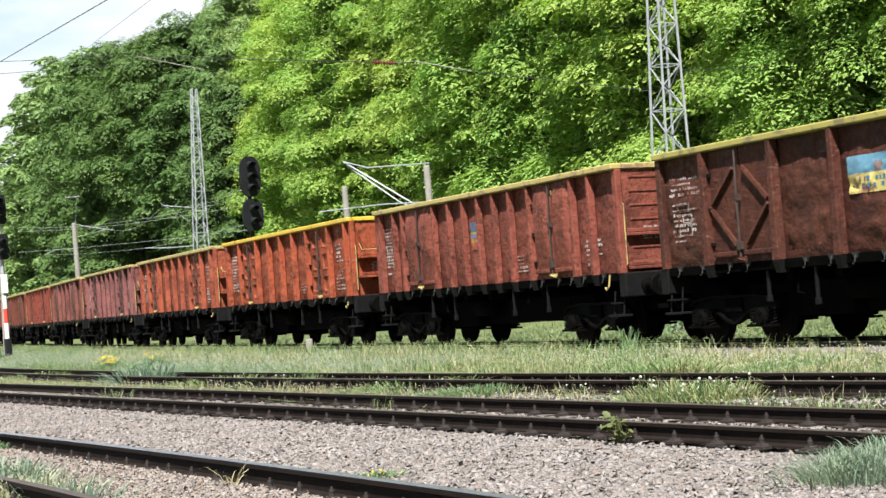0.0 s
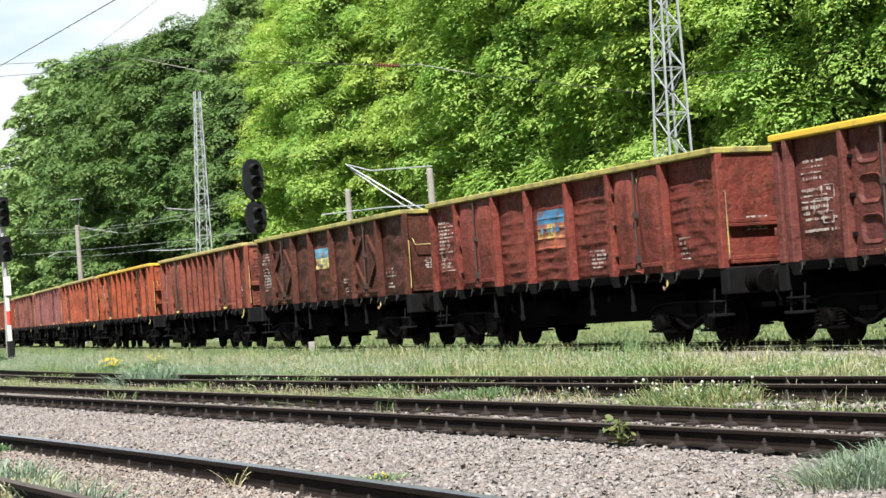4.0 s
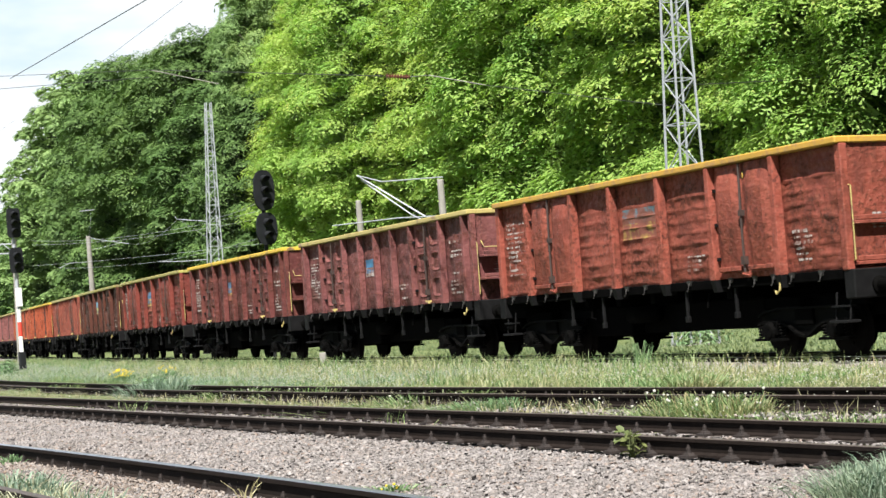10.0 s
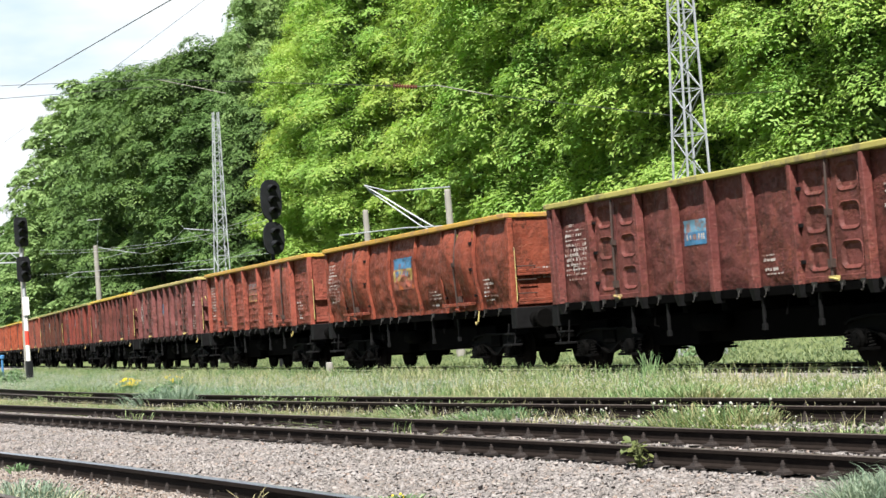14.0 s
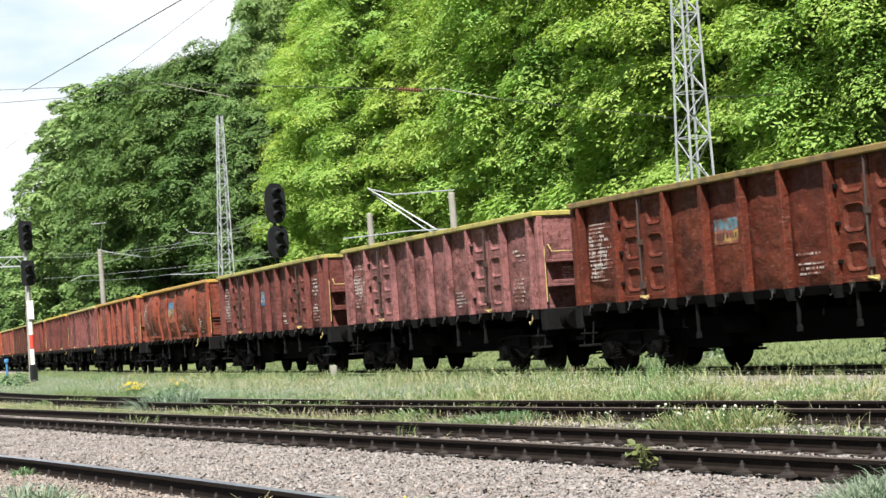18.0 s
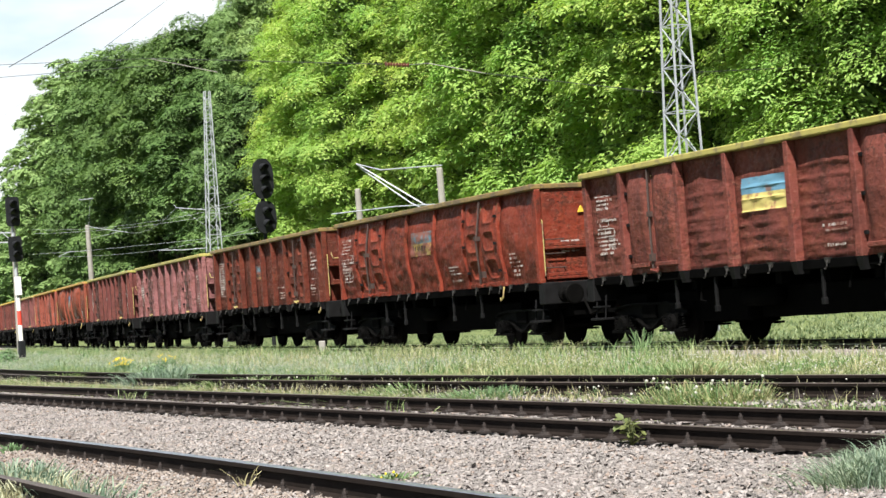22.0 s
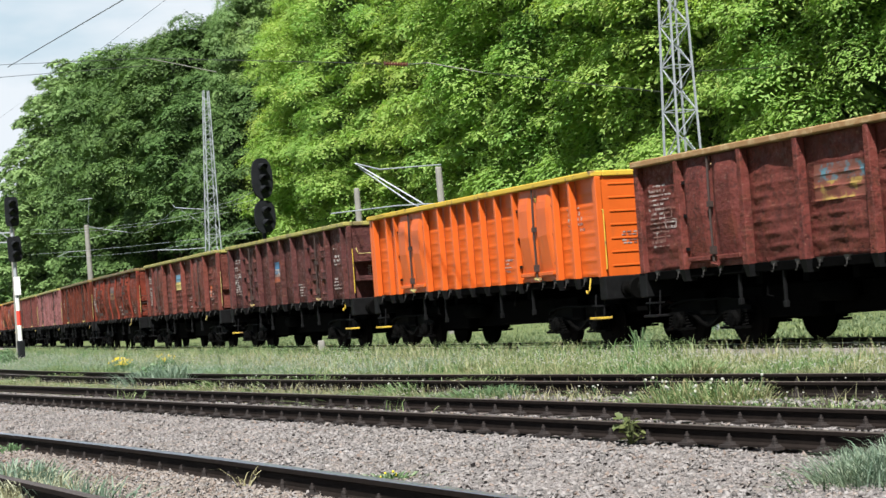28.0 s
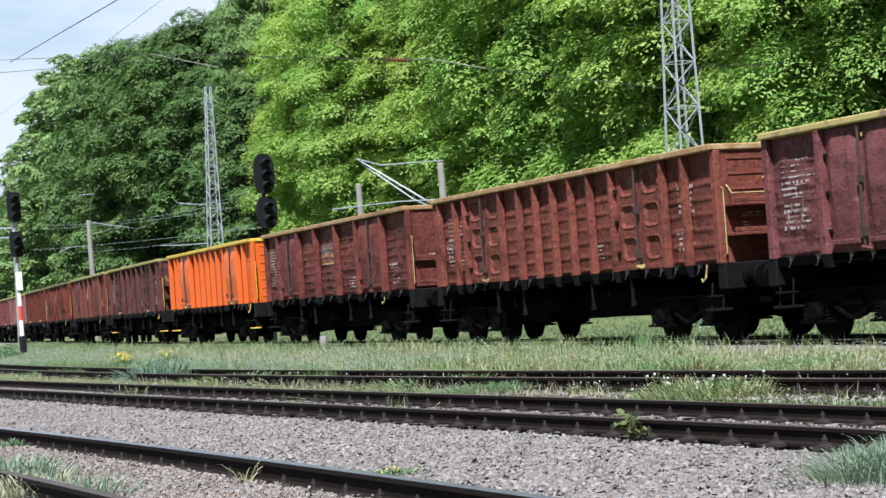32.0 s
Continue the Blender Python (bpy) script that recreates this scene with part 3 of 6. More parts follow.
TOP, SILL = 3.3, 1.33


def bow_at(u, v, bow):
    """How far a loaded plate has been pushed out between its ribs."""
    return bow * math.sin(math.pi * min(1, max(0, u))) ** 0.7 * math.sin(math.pi * min(1, max(0, v)) ** 0.72)


PLATE = 1.238


def plate_y(x, z, x0, x1, z0, z1, dents, swage, bulge, seed, bow):
    """How far out a side plate stands at a place: pushed out and dented by loads, with pressed ridges or a bulge."""
    u, v = min(1, max(0, (x - x0) / (x1 - x0))), min(1, max(0, (z - z0) / (z1 - z0)))
    e = min(1, 6 * min(u, 1 - u)) * min(1, 8 * min(v, 1 - v))
    y = PLATE + bow_at(u, v, bow)
    y += dents * e * (noise.noise((x * 1.5, z * 1.7, seed)) * 1.1 + 0.8 * noise.noise((x * 3.1, z * 4.6, seed + 9)))
    if dents > 0.01:
        # knocks from the load, more of them low down
        k = noise.noise((x * 5.5, z * 5.5, seed + 21))
        y += dents * e * (1.5 - v) * (0.75 * max(0.0, k - 0.12) * 2.2 - 0.35 * max(0.0, -k - 0.3))
    if swage:
        wob = 0.05 * noise.noise((x * 1.1, z * 2.0, seed + 4)) if dents > 0.01 else 0.0
        amp = swage * (0.25 + 1.8 * abs(noise.noise((x * 1.9, z * 1.3, seed + 7)))) if dents > 0.01 else swage
        y += amp * min(1, 9 * min(u, 1 - u)) * max(0.0, math.sin((z + wob - z0) * math.tau / (0.21 if dents > 0.02 else 0.27))) ** 4
    return y + bulge * math.sin(math.pi * min(1, (z1 - z) / (z1 - z0) * 1.15)) ** 0.8


def sheet(x0, x1, z0, z1, sign, *form):
    """A side panel of thin plate."""
    bm = bmesh.new()

    def face(nx, nz, thick, flip):
        grid = []
        for j in range(nz + 1):
            z = z0 + (z1 - z0) * j / nz
            grid.append([bm.verts.new((x, sign * (plate_y(x, z, x0, x1, z0, z1, *form) - thick), z)) for x in (x0 + (x1 - x0) * i / nx for i in range(nx + 1))])
        for j in range(nz):
            for i in range(nx):
                q = (grid[j][i], grid[j + 1][i], grid[j + 1][i + 1], grid[j][i + 1])
                bm.faces.new(q if flip else tuple(reversed(q)))
    coarse = sign < 0
    face(4 if coarse else 18, 8 if coarse else (60 if form[1] else 34), 0.0, sign < 0)
    face(3, 4, 0.06, sign > 0)
    return bm


def bulge_at(z, bulge):
    return bulge * math.sin(math.pi * min(1, (TOP - z) / (TOP - SILL) * 1.15)) ** 0.8 if bulge else 0.0


def rib_bm(x, sign, size, bulge, deep=0.14):
    """A pressed stake, wider and much deeper at its foot."""
    bm = bmesh.new()
    zs = [SILL - 0.005, SILL + 0.2, SILL + 0.7, SILL + 1.3, TOP - 0.01]
    prev = None
    for z in zs:
        f = (z - zs[0]) / (zs[-1] - zs[0])
        w = (0.082 - 0.03 * f) * size
        d = deep
        y = 1.27 + bulge_at(z, bulge)
        ring = [bm.verts.new((x + a, sign * b, z)) for a, b in ((-w, y), (w, y), (w * 0.94, y + d * 0.93), (w * 0.78, y + d), (-w * 0.78, y + d), (-w * 0.94, y + d * 0.93))]
        if prev:
            for k in range(6):
                bm.faces.new((prev[k], prev[(k + 1) % 6], ring[(k + 1) % 6], ring[k]))
        else:
            bm.faces.new(list(reversed(ring)))
        prev = ring
    bm.faces.new(prev)
    bmesh.ops.recalc_face_normals(bm, faces=bm.faces)
    return bm


def pocket(bm, cell, hole, y_of, sign, depth):
    """One field of a door plate with a rounded pocket pressed into it."""
    c = 0.13

    def ring(x0, x1, z0, z1, c, back):
        out = []
        for cx, cz, a0 in ((x1 - c, z1 - c, 0), (x0 + c, z1 - c, 90), (x0 + c, z0 + c, 180), (x1 - c, z0 + c, 270)):
            for k in range(5):
                a = radians(a0 + 22.5 * k)
                x, z = cx + math.cos(a) * c, cz + math.sin(a) * c
                out.append(bm.verts.new((x, sign * (y_of(z) - back), z)))
        return out
    x0, x1, z0, z1 = hole
    r = [ring(x0, x1, z0, z1, c, 0.0), ring(x0 + 0.015, x1 - 0.015, z0 + 0.015, z1 - 0.015, c, -0.014), ring(x0 + 0.035, x1 - 0.035, z0 + 0.035, z1 - 0.035, c - 0.02, 0.0), ring(x0 + 0.075, x1 - 0.075, z0 + 0.075, z1 - 0.07, c - 0.05, depth)]
    X0, X1, Z0, Z1 = cell
    edge = []
    for k, (ex, ez) in enumerate(((X1, Z1), (X0, Z1), (X0, Z0), (X1, Z0))):
        for q in range(5):
            v = r[0][k * 5 + q].co
            p = (ex, ez) if q == 2 else ((ex, v.z) if (q < 2) == (k % 2 == 0) else (v.x, ez))
            edge.append(bm.verts.new((p[0], sign * y_of(p[1]), p[1])))
    rings = [edge] + r
    for a, b in zip(rings, rings[1:]):
        for k in range(20):
            q = (a[k], a[(k + 1) % 20], b[(k + 1) % 20], b[k])
            bm.faces.new(q if sign < 0 else tuple(reversed(q)))
    bm.faces.new(r[-1] if sign < 0 else list(reversed(r[-1])))


def door_leaf(x0, x1, sign, kind, bulge):
    z0, z1, y = SILL + 0.1, TOP - 0.02, 1.3
    bm = bmesh.new()
    if kind == "panel":
        y_of = lambda z: y + bulge_at(z, bulge)
        h = (z1 - z0) / 3
        for k in range(3):
            lo, hi = z0 + k * h, z0 + (k + 1) * h
            pocket(bm, (x0, x1, lo, hi), (x0 + 0.13, x1 - 0.13, lo + 0.07, hi - 0.08), y_of, sign, 0.04)
        if not bulge:
            # the leaf's edges and back
            box(bm, x0, x1, min(sign * (y - 0.11), sign * (y - 0.07)), max(sign * (y - 0.11), sign * (y - 0.07)), z0, z1)
            for e0, e1 in ((x0, x0 + 0.02), (x1 - 0.02, x1)):
                box(bm, e0, e1, min(sign * (y - 0.08), sign * (y - 0.003)), max(sign * (y - 0.08), sign * (y - 0.003)), z0, z1)
    elif kind == "cross":
        box(bm, x0, x1, min(sign * (y - 0.04), sign * y), max(sign * (y - 0.04), sign * y), z0, z1)
    else:
        # smooth leaf that swells outwards below its middle
        nx, nz = 12, 13
        grid = []
        for j in range(nz + 1):
            v = j / nz
            z = z0 + (z1 - z0) * v
            deep = 0.13 if bulge else 0.1
            out = 0.02 + (deep * v / 0.46 if v < 0.46 else deep * min(1, (1 - v) / 0.2))
            grid.append([bm.verts.new((x0 + (x1 - x0) * i / nx, sign * (y + bulge_at(z, bulge) + out * min(1, 0.1 + 5.4 * max(0.0, min(i / nx, 1 - i / nx) - 0.05))), z)) for i in range(nx + 1)])
        for j in range(nz):
            for i in range(nx):
                q = (grid[j][i], grid[j + 1][i], grid[j + 1][i + 1], grid[j][i + 1])
                bm.faces.new(q if sign < 0 else tuple(reversed(q)))
    return bm


def wheelset_mesh():
    bm = bmesh.new()
    lathe(bm, [(-1.0, 0.07), (1.0, 0.07)], "y", 10)
    for s in (-1, 1):
        lathe(bm, sorted([(s * 0.69, 0.485), (s * 0.715, 0.49), (s * 0.725, 0.465), (s * 0.82, 0.455), (s * 0.825, 0.4), (s * 0.8, 0.38)][::1], key=lambda q: q[0]), "y", 28)
        lathe(bm, sorted([(s * 0.7, 0.12), (s * 0.86, 0.12)]), "y", 12)
        for k in range(4):
            a = k * math.tau / 4
            box(bm, -0.03 + 0.25 * math.cos(a), 0.03 + 0.25 * math.cos(a), min(s * 0.81, s * 0.84), max(s * 0.81, s * 0.84), -0.03 + 0.25 * math.sin(a), 0.03 + 0.25 * math.sin(a))
    bmesh.ops.recalc_face_normals(bm, faces=bm.faces)
    me = bpy.data.meshes.new("wheelset")
    bm.to_mesh(me)
    me.materials.append(WHEEL)
    return me


WHEELSET_ME = wheelset_mesh()


RIDE = 0.077   # the bodies ride this much higher on their springs


def bogie(wagon, x):
    b = new("bogie")
    b.parent, b.location = wagon, (x, 0, -RIDE)
    for s in (-1, 1):
        # welded side beam: a gull-winged web between flanges, low in its middle
        top = [(-1.28, 0.72), (-1.05, 0.8), (-0.62, 0.84), (0.0, 0.83), (0.62, 0.84), (1.05, 0.8), (1.28, 0.72)]
        low = [(-1.28, 0.6), (-1.05, 0.62), (-0.62, 0.6), (0.0, 0.36), (0.62, 0.6), (1.05, 0.62), (1.28, 0.6)]
        bm = bmesh.new()
        for (xa, ta), (xb, tb), (_, la), (_, lb) in zip(top, top[1:], low, low[1:]):
            y0, y1 = sorted((s * 0.97, s * 1.0))
            hexa(bm, [(xa, y0, la), (xb, y0, lb), (xb, y1, lb), (xa, y1, la), (xa, y0, ta), (xb, y0, tb), (xb, y1, tb), (xa, y1, ta)])
        bmesh.ops.recalc_face_normals(bm, faces=bm.faces)
        side = part("side_frame", bm, GREASE_SHADE, b)
        for prof in (top, low):
            bm = bmesh.new()
            fine = []
            for (xa, za), (xb, zb) in zip(prof, prof[1:]):
                for q in range(3):
                    f = q / 3
                    g = f * f * (3 - 2 * f)
                    fine.append((xa + (xb - xa) * f, za + (zb - za) * g))
            fine.append(prof[-1])
            for (xa, za), (xb, zb) in zip(fine, fine[1:]):
                y0, y1 = sorted((s * 0.93, s * 1.08))
                hexa(bm, [(xa, y0, za - 0.02), (xb, y0, zb - 0.02), (xb, y1, zb - 0.02), (xa, y1, za - 0.02), (xa, y0, za + 0.02), (xb, y0, zb + 0.02), (xb, y1, zb + 0.02), (xa, y1, za + 0.02)])
            bmesh.ops.recalc_face_normals(bm, faces=bm.faces)
            part("flange", bm, GREASE_SHADE, side)
        for wx in (-0.9, 0.9):
            bm = bmesh.new()
            lathe(bm, sorted([(s * 0.95, 0.17), (s * 1.12, 0.17), (s * 1.15, 0.13), (s * 1.17, 0.13), (s * 1.18, 0.06)]), "y", 14, (wx, 0, 0.46))
            box(bm, wx - 0.2, wx + 0.2, min(s * 0.96, s * 1.1), max(s * 0.96, s * 1.1), 0.4, 0.63)
            box(bm, wx - 0.4, wx + 0.4, min(s * 0.98, s * 1.14), max(s * 0.98, s * 1.14), 0.3, 0.345)
            for q in range(4):
                a = q * math.tau / 4 + 0.78
                box(bm, wx + 0.1 * math.cos(a) - 0.016, wx + 0.1 * math.cos(a) + 0.016, min(s * 1.16, s * 1.2), max(s * 1.16, s * 1.2), 0.444 + 0.1 * math.sin(a), 0.476 + 0.1 * math.sin(a))
            part("axle_box", bm, GREASE_SHADE, b)
            for o in (-0.29, 0.29):
                bm = bmesh.new()
                tube(bm, [(wx + o + 0.075 * math.cos(q * 0.8), s * 1.06 + 0.075 * math.sin(q * 0.8), 0.35 + q * 0.0068) for q in range(0, 36, 2)], 0.017, 4)
                part("coil_spring", bm, GREASE_SHADE, b)
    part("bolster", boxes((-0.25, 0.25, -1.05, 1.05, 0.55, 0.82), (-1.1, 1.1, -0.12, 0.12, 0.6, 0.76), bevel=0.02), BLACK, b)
    # plain dark blocks added above the axles to keep the space there black
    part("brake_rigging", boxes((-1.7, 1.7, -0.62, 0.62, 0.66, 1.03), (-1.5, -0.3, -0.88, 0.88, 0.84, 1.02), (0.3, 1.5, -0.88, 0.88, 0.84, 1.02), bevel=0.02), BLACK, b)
    for wx in (-0.9, 0.9):
        w = new("wheelset", WHEELSET_ME)
        w.parent, w.location = b, (wx, 0, 0.46)
    return b


def hook_mesh():
    """A welded bracket with a curled rope hook."""
    bm = bmesh.new()
    hexa(bm, [(-0.05, -0.05, -0.1), (0.05, -0.05, -0.1), (0.05, 0.03, -0.1), (-0.05, 0.03, -0.1), (-0.09, -0.05, 0.02), (0.09, -0.05, 0.02), (0.09, 0.05, 0.02), (-0.09, 0.05, 0.02)])
    tube(bm, [(-0.02, 0.03, -0.04), (-0.05, 0.08, -0.08), (-0.06, 0.1, -0.17), (-0.02, 0.1, -0.23), (0.03, 0.09, -0.21)], 0.016, 5, 0.7)
    me = bpy.data.meshes.new("tie_hook")
    bm.to_mesh(me)
    me.materials.append(HOOK)
    return me


HOOK_ME = hook_mesh()


def build_wagon(name, layout, door, dents=0.03, swage=0.0, bulge=0.0, seed=1, bow=0.05, clean=False, low=0.06):
    """An open goods wagon on two bogies; its origin lies just above the rail head under its middle, x forwards."""
    L = LAYOUT[layout]
    w = new(name)
    X = lambda a: HALF - a
    for sign in (1, -1):
        cuts = sorted([0.0] + L["ribs"] + [2 * HALF])
        for a, b in zip(cuts, cuts[1:]):
            if (a, b) in L["doors"]:
                continue
            if b - a > 0.1:
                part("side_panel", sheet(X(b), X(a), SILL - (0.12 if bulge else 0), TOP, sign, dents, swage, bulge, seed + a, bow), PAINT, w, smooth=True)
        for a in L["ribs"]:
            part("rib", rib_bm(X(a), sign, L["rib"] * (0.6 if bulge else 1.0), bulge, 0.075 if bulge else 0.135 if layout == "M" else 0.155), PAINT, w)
            if not bulge:
                bm, f = bmesh.new(), 0.085 * L["rib"]
                lo, hi, y0, y1 = SILL - 0.22, SILL - 0.008, sign * 1.16, sign * (1.27 + (0.135 if layout == "M" else 0.155))
                hexa(bm, [(X(a) - f * 0.75, y0, lo), (X(a) + f * 0.75, y0, lo), (X(a) + f * 0.6, y1 - sign * 0.05, lo), (X(a) - f * 0.6, y1 - sign * 0.05, lo),
                          (X(a) - f, y0, hi), (X(a) + f, y0, hi), (X(a) + f * 0.85, y1, hi), (X(a) - f * 0.85, y1, hi)])
                bmesh.ops.recalc_face_normals(bm, faces=bm.faces)
                part("rib_foot", bm, FOOT, w)
        for a, b in L["doors"]:
            mid = (a + b) / 2
            part("door_sill", boxes((X(b), X(a), *sorted((sign * 1.24, sign * 1.31)), SILL, SILL + 0.1), bevel=0.01), PAINT, w)
            part("door_frame", boxes((X(b), X(a), *sorted((sign * 1.2, sign * 1.252)), TOP - 0.14, TOP - 0.002), (X(b), X(b) + 0.16, *sorted((sign * 1.2, sign * 1.252)), SILL + 0.1, TOP - 0.14), (X(a) - 0.16, X(a), *sorted((sign * 1.2, sign * 1.252)), SILL + 0.1, TOP - 0.14)), PAINT, w)
            for c, d in ((a + 0.1, mid - 0.02), (mid + 0.02, b - 0.1)):
                leaf = part("door_leaf", door_leaf(X(d), X(c), sign, door, bulge), PAINT, w, smooth=bool(bulge))
                hx = X(a + 0.12) if c < mid else X(b - 0.12)
                bm = bmesh.new()
                for z in (SILL + 0.35, SILL + 0.95, SILL + 1.55):
                    box(bm, hx - 0.035, hx + 0.035, *sorted((sign * (1.29 + bulge_at(z, bulge)), sign * (1.36 + bulge_at(z, bulge)))), z - 0.03, z + 0.03)
                part("hinge", bm, FOOT, leaf)["kind"] = "stuff"
                if door != "panel":
                    bm = boxes((X(d) + 0.08, X(c) - 0.08, *sorted((sign * 1.33, sign * (1.4 + bulge))), SILL + 0.12, SILL + 0.2), bevel=0.01)
                    part("sill_bar", bm, PAINT, leaf)
                if door == "cross":
                    zc = (SILL + TOP) / 2
                    bm = bmesh.new()
                    lo, hi = (X(c), X(d)) if c < mid else (X(d), X(c))
                    lo, hi = lo + 0.1 * (hi - lo), hi - 0.14 * (hi - lo)
                    for za, zb in ((SILL + 0.3, zc - 0.04), (TOP - 0.36, zc + 0.04)):
                        tube(bm, [(lo, sign * 1.345, zb), (hi, sign * 1.345, za)], 0.045, 4)
                    part("brace", bm, PAINT, leaf)
            bm = bmesh.new()
            tube(bm, [(X(mid), sign * (1.39 + bulge_at(SILL + 0.6, bulge) * 0.9), SILL + 0.02), (X(mid), sign * (1.4 + bulge_at(SILL + 1.0, bulge)), SILL + 1.0), (X(mid), sign * 1.385, TOP - 0.02)], 0.022, 6)
            box(bm, X(mid) - 0.05, X(mid) + 0.05, *sorted((sign * 1.34, sign * (1.43 + bulge_at(SILL + 0.3, bulge)))), SILL + 0.22, SILL + 0.36)
            box(bm, X(mid) - 0.04, X(mid) + 0.04, *sorted((sign * 1.34, sign * (1.43 + bulge))), SILL + 1.05, SILL + 1.15)
            part("lock_bar", bm, LOCK, w)
            bm = bmesh.new()
            box(bm, X(mid) - 0.16, X(mid) + 0.02, *sorted((sign * 1.36, sign * (1.45 + bulge * 0.6))), SILL + 0.04, SILL + 0.09)
            tube(bm, [(X(mid), sign * (1.44 + bulge * 0.6), SILL + 0.06), (X(mid) - 0.25, sign * (1.46 + bulge * 0.6), SILL + 0.02)], 0.022, 5)
            part("door_lever", bm, RIM_DULL if layout != "S" else PAINT, w)
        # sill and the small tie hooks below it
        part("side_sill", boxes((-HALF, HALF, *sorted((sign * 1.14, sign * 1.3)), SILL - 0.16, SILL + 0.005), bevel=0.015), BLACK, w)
        a = 0.5
        while sign > 0 and a < 2 * HALF:
            if all(abs(a - r) > 0.14 for r in L["ribs"]):
                h = new("tie_hook", HOOK_ME)
                h.parent, h.location, h.scale = w, (X(a), 1.3, SILL), (0.75, 0.75, 0.75)
            a += 0.5 + 0.35 * (a * 7.3 % 1.0)
        for a in (2 * HALF - (0.4 if layout != "S" else 1.75),):
            bm = bmesh.new()
            tube(bm, [(X(a), sign * 1.36, SILL - 0.02), (X(a), sign * 1.4, SILL - 0.25), (X(a) + 0.07, sign * 1.42, SILL - 0.32), (X(a) + 0.1, sign * 1.42, SILL - 0.26)], 0.017, 6)
            part("tow_hook", bm, RIM_DULL, w, "dull yellow tow hook")
    # top rim all round
    bm = boxes((-HALF - 0.05, HALF + 0.05, 1.17, 1.435, TOP, TOP + 0.115), (-HALF - 0.05, HALF + 0.05, -1.435, -1.17, TOP, TOP + 0.115),
               (HALF - 0.09, HALF + 0.05, -1.17, 1.17, TOP, TOP + 0.115), (-HALF - 0.05, -HALF + 0.09, -1.17, 1.17, TOP, TOP + 0.115), bevel=0.02)
    part("top_rim", bm, YELLOW, w)
    part("floor", boxes((-HALF, HALF, -1.29, 1.29, SILL - 0.1, SILL - 0.03)), BLACK, w)
    for e in (1, -1):
        # end wall with two ledges and corner posts
        part("end_wall", boxes((*sorted((e * (HALF - 0.05), e * HALF)), -1.3, 1.3, SILL, TOP)), PAINT, w)
        for s in (1, -1):
            part("corner_post", boxes((*sorted((e * (HALF - 0.1), e * (HALF + 0.06))), *sorted((s * 1.22, s * 1.36)), SILL - 0.02, TOP), bevel=0.015), PAINT, w)
            bm = bmesh.new()
            tube(bm, [(e * (HALF + 0.04), s * 1.24, SILL + 0.12), (e * (HALF + 0.13), s * 1.26, SILL + 0.14), (e * (HALF + 0.13), s * 1.26, SILL + 1.3), (e * (HALF + 0.04), s * 1.24, SILL + 1.32)], 0.012, 6)
            part("handrail", bm, RIM_DULL, w, "dull yellow handrail")
        ledges = () if clean else {"panel": ((0.5, 0.36), (1.02, 0.36)), "cross": ((0.1, 0.2),), "smooth": ((0.1, 0.14), (0.74, 0.12))}["smooth" if bulge else door]
        for dz, dep in ledges:
            z = SILL + dz
            part("end_ledge", boxes((*sorted((e * HALF, e * (HALF + dep))), -1.2, 1.2, z - 0.05, z + 0.01), (*sorted((e * (HALF + dep - 0.04), e * (HALF + dep))), -1.2, 1.2, z + 0.012, z + 0.09), bevel=0.01), PAINT, w)
        if layout == "M":
            for k in range(7):
                z = SILL + 0.2 + k * 0.27
                part("end_ridge", boxes((*sorted((e * HALF, e * (HALF + 0.018))), -1.12, 1.05, z - 0.02, z + 0.02), bevel=0.008), PAINT, w)
        if door == "cross" or bulge or layout == "M" and not clean:
            bm = bmesh.new()
            x_ = e * (HALF + 0.045)
            v3 = [(x_, 0.19, SILL + 1.45), (x_, 0.35, SILL + 1.45), (x_, 0.27, SILL + 1.6)]
            a_ = [bm.verts.new(p) for p in v3]
            b_ = [bm.verts.new((p[0] - e * 0.03, p[1], p[2])) for p in v3]
            bm.faces.new(a_)
            bm.faces.new(list(reversed(b_)))
            for k in range(3):
                bm.faces.new((a_[k], b_[k], b_[(k + 1) % 3], a_[(k + 1) % 3]))
            bmesh.ops.recalc_face_normals(bm, faces=bm.faces)
            part("warning_plate", bm, YELLOW, w, "small yellow triangular warning plate")
        bm = bmesh.new()
        for r_ in range(5):
            for q in range(4):
                y_ = 0.35 + q * 0.12
                box(bm, *sorted((e * (HALF + 0.003), e * (HALF + 0.009))), y_, y_ + 0.1 - 0.03 * ((q + r_) % 2), SILL + 0.62 + r_ * 0.055, SILL + 0.65 + r_ * 0.055)
        ob = part("data_panel", bm, WHITE, w, "white stencilled data")
        ob["kind"] = "stuff"
        bm = bmesh.new()
        tube(bm, [(e * HALF, 1.1, SILL + 1.36), (e * (HALF + 0.16), 1.1, SILL + 1.2), (e * (HALF + 0.16), 0.3, SILL + 1.2), (e * HALF, 0.3, SILL + 1.36)], 0.015, 6)
        if bulge:
            # rungs beside the corner of the bulging wagons
            for k in range(3):
                rung = bmesh.new()
                z = SILL + 0.3 + 0.3 * k
                tube(rung, [(e * HALF, 1.18, z), (e * (HALF + 0.1), 1.18, z), (e * (HALF + 0.1), 0.75, z), (e * HALF, 0.75, z)], 0.013, 5)
                part("rung", rung, LOCK, w)
        elif door != "smooth":
            part("grab_rail", bm, RIM_DULL, w, "dull yellow grab rail")
        part("headstock", boxes((*sorted((e * (HALF - 0.1), e * (HALF + 0.16))), -1.34, 1.34, 0.86, SILL - 0.005), bevel=0.02), FOOT, w)
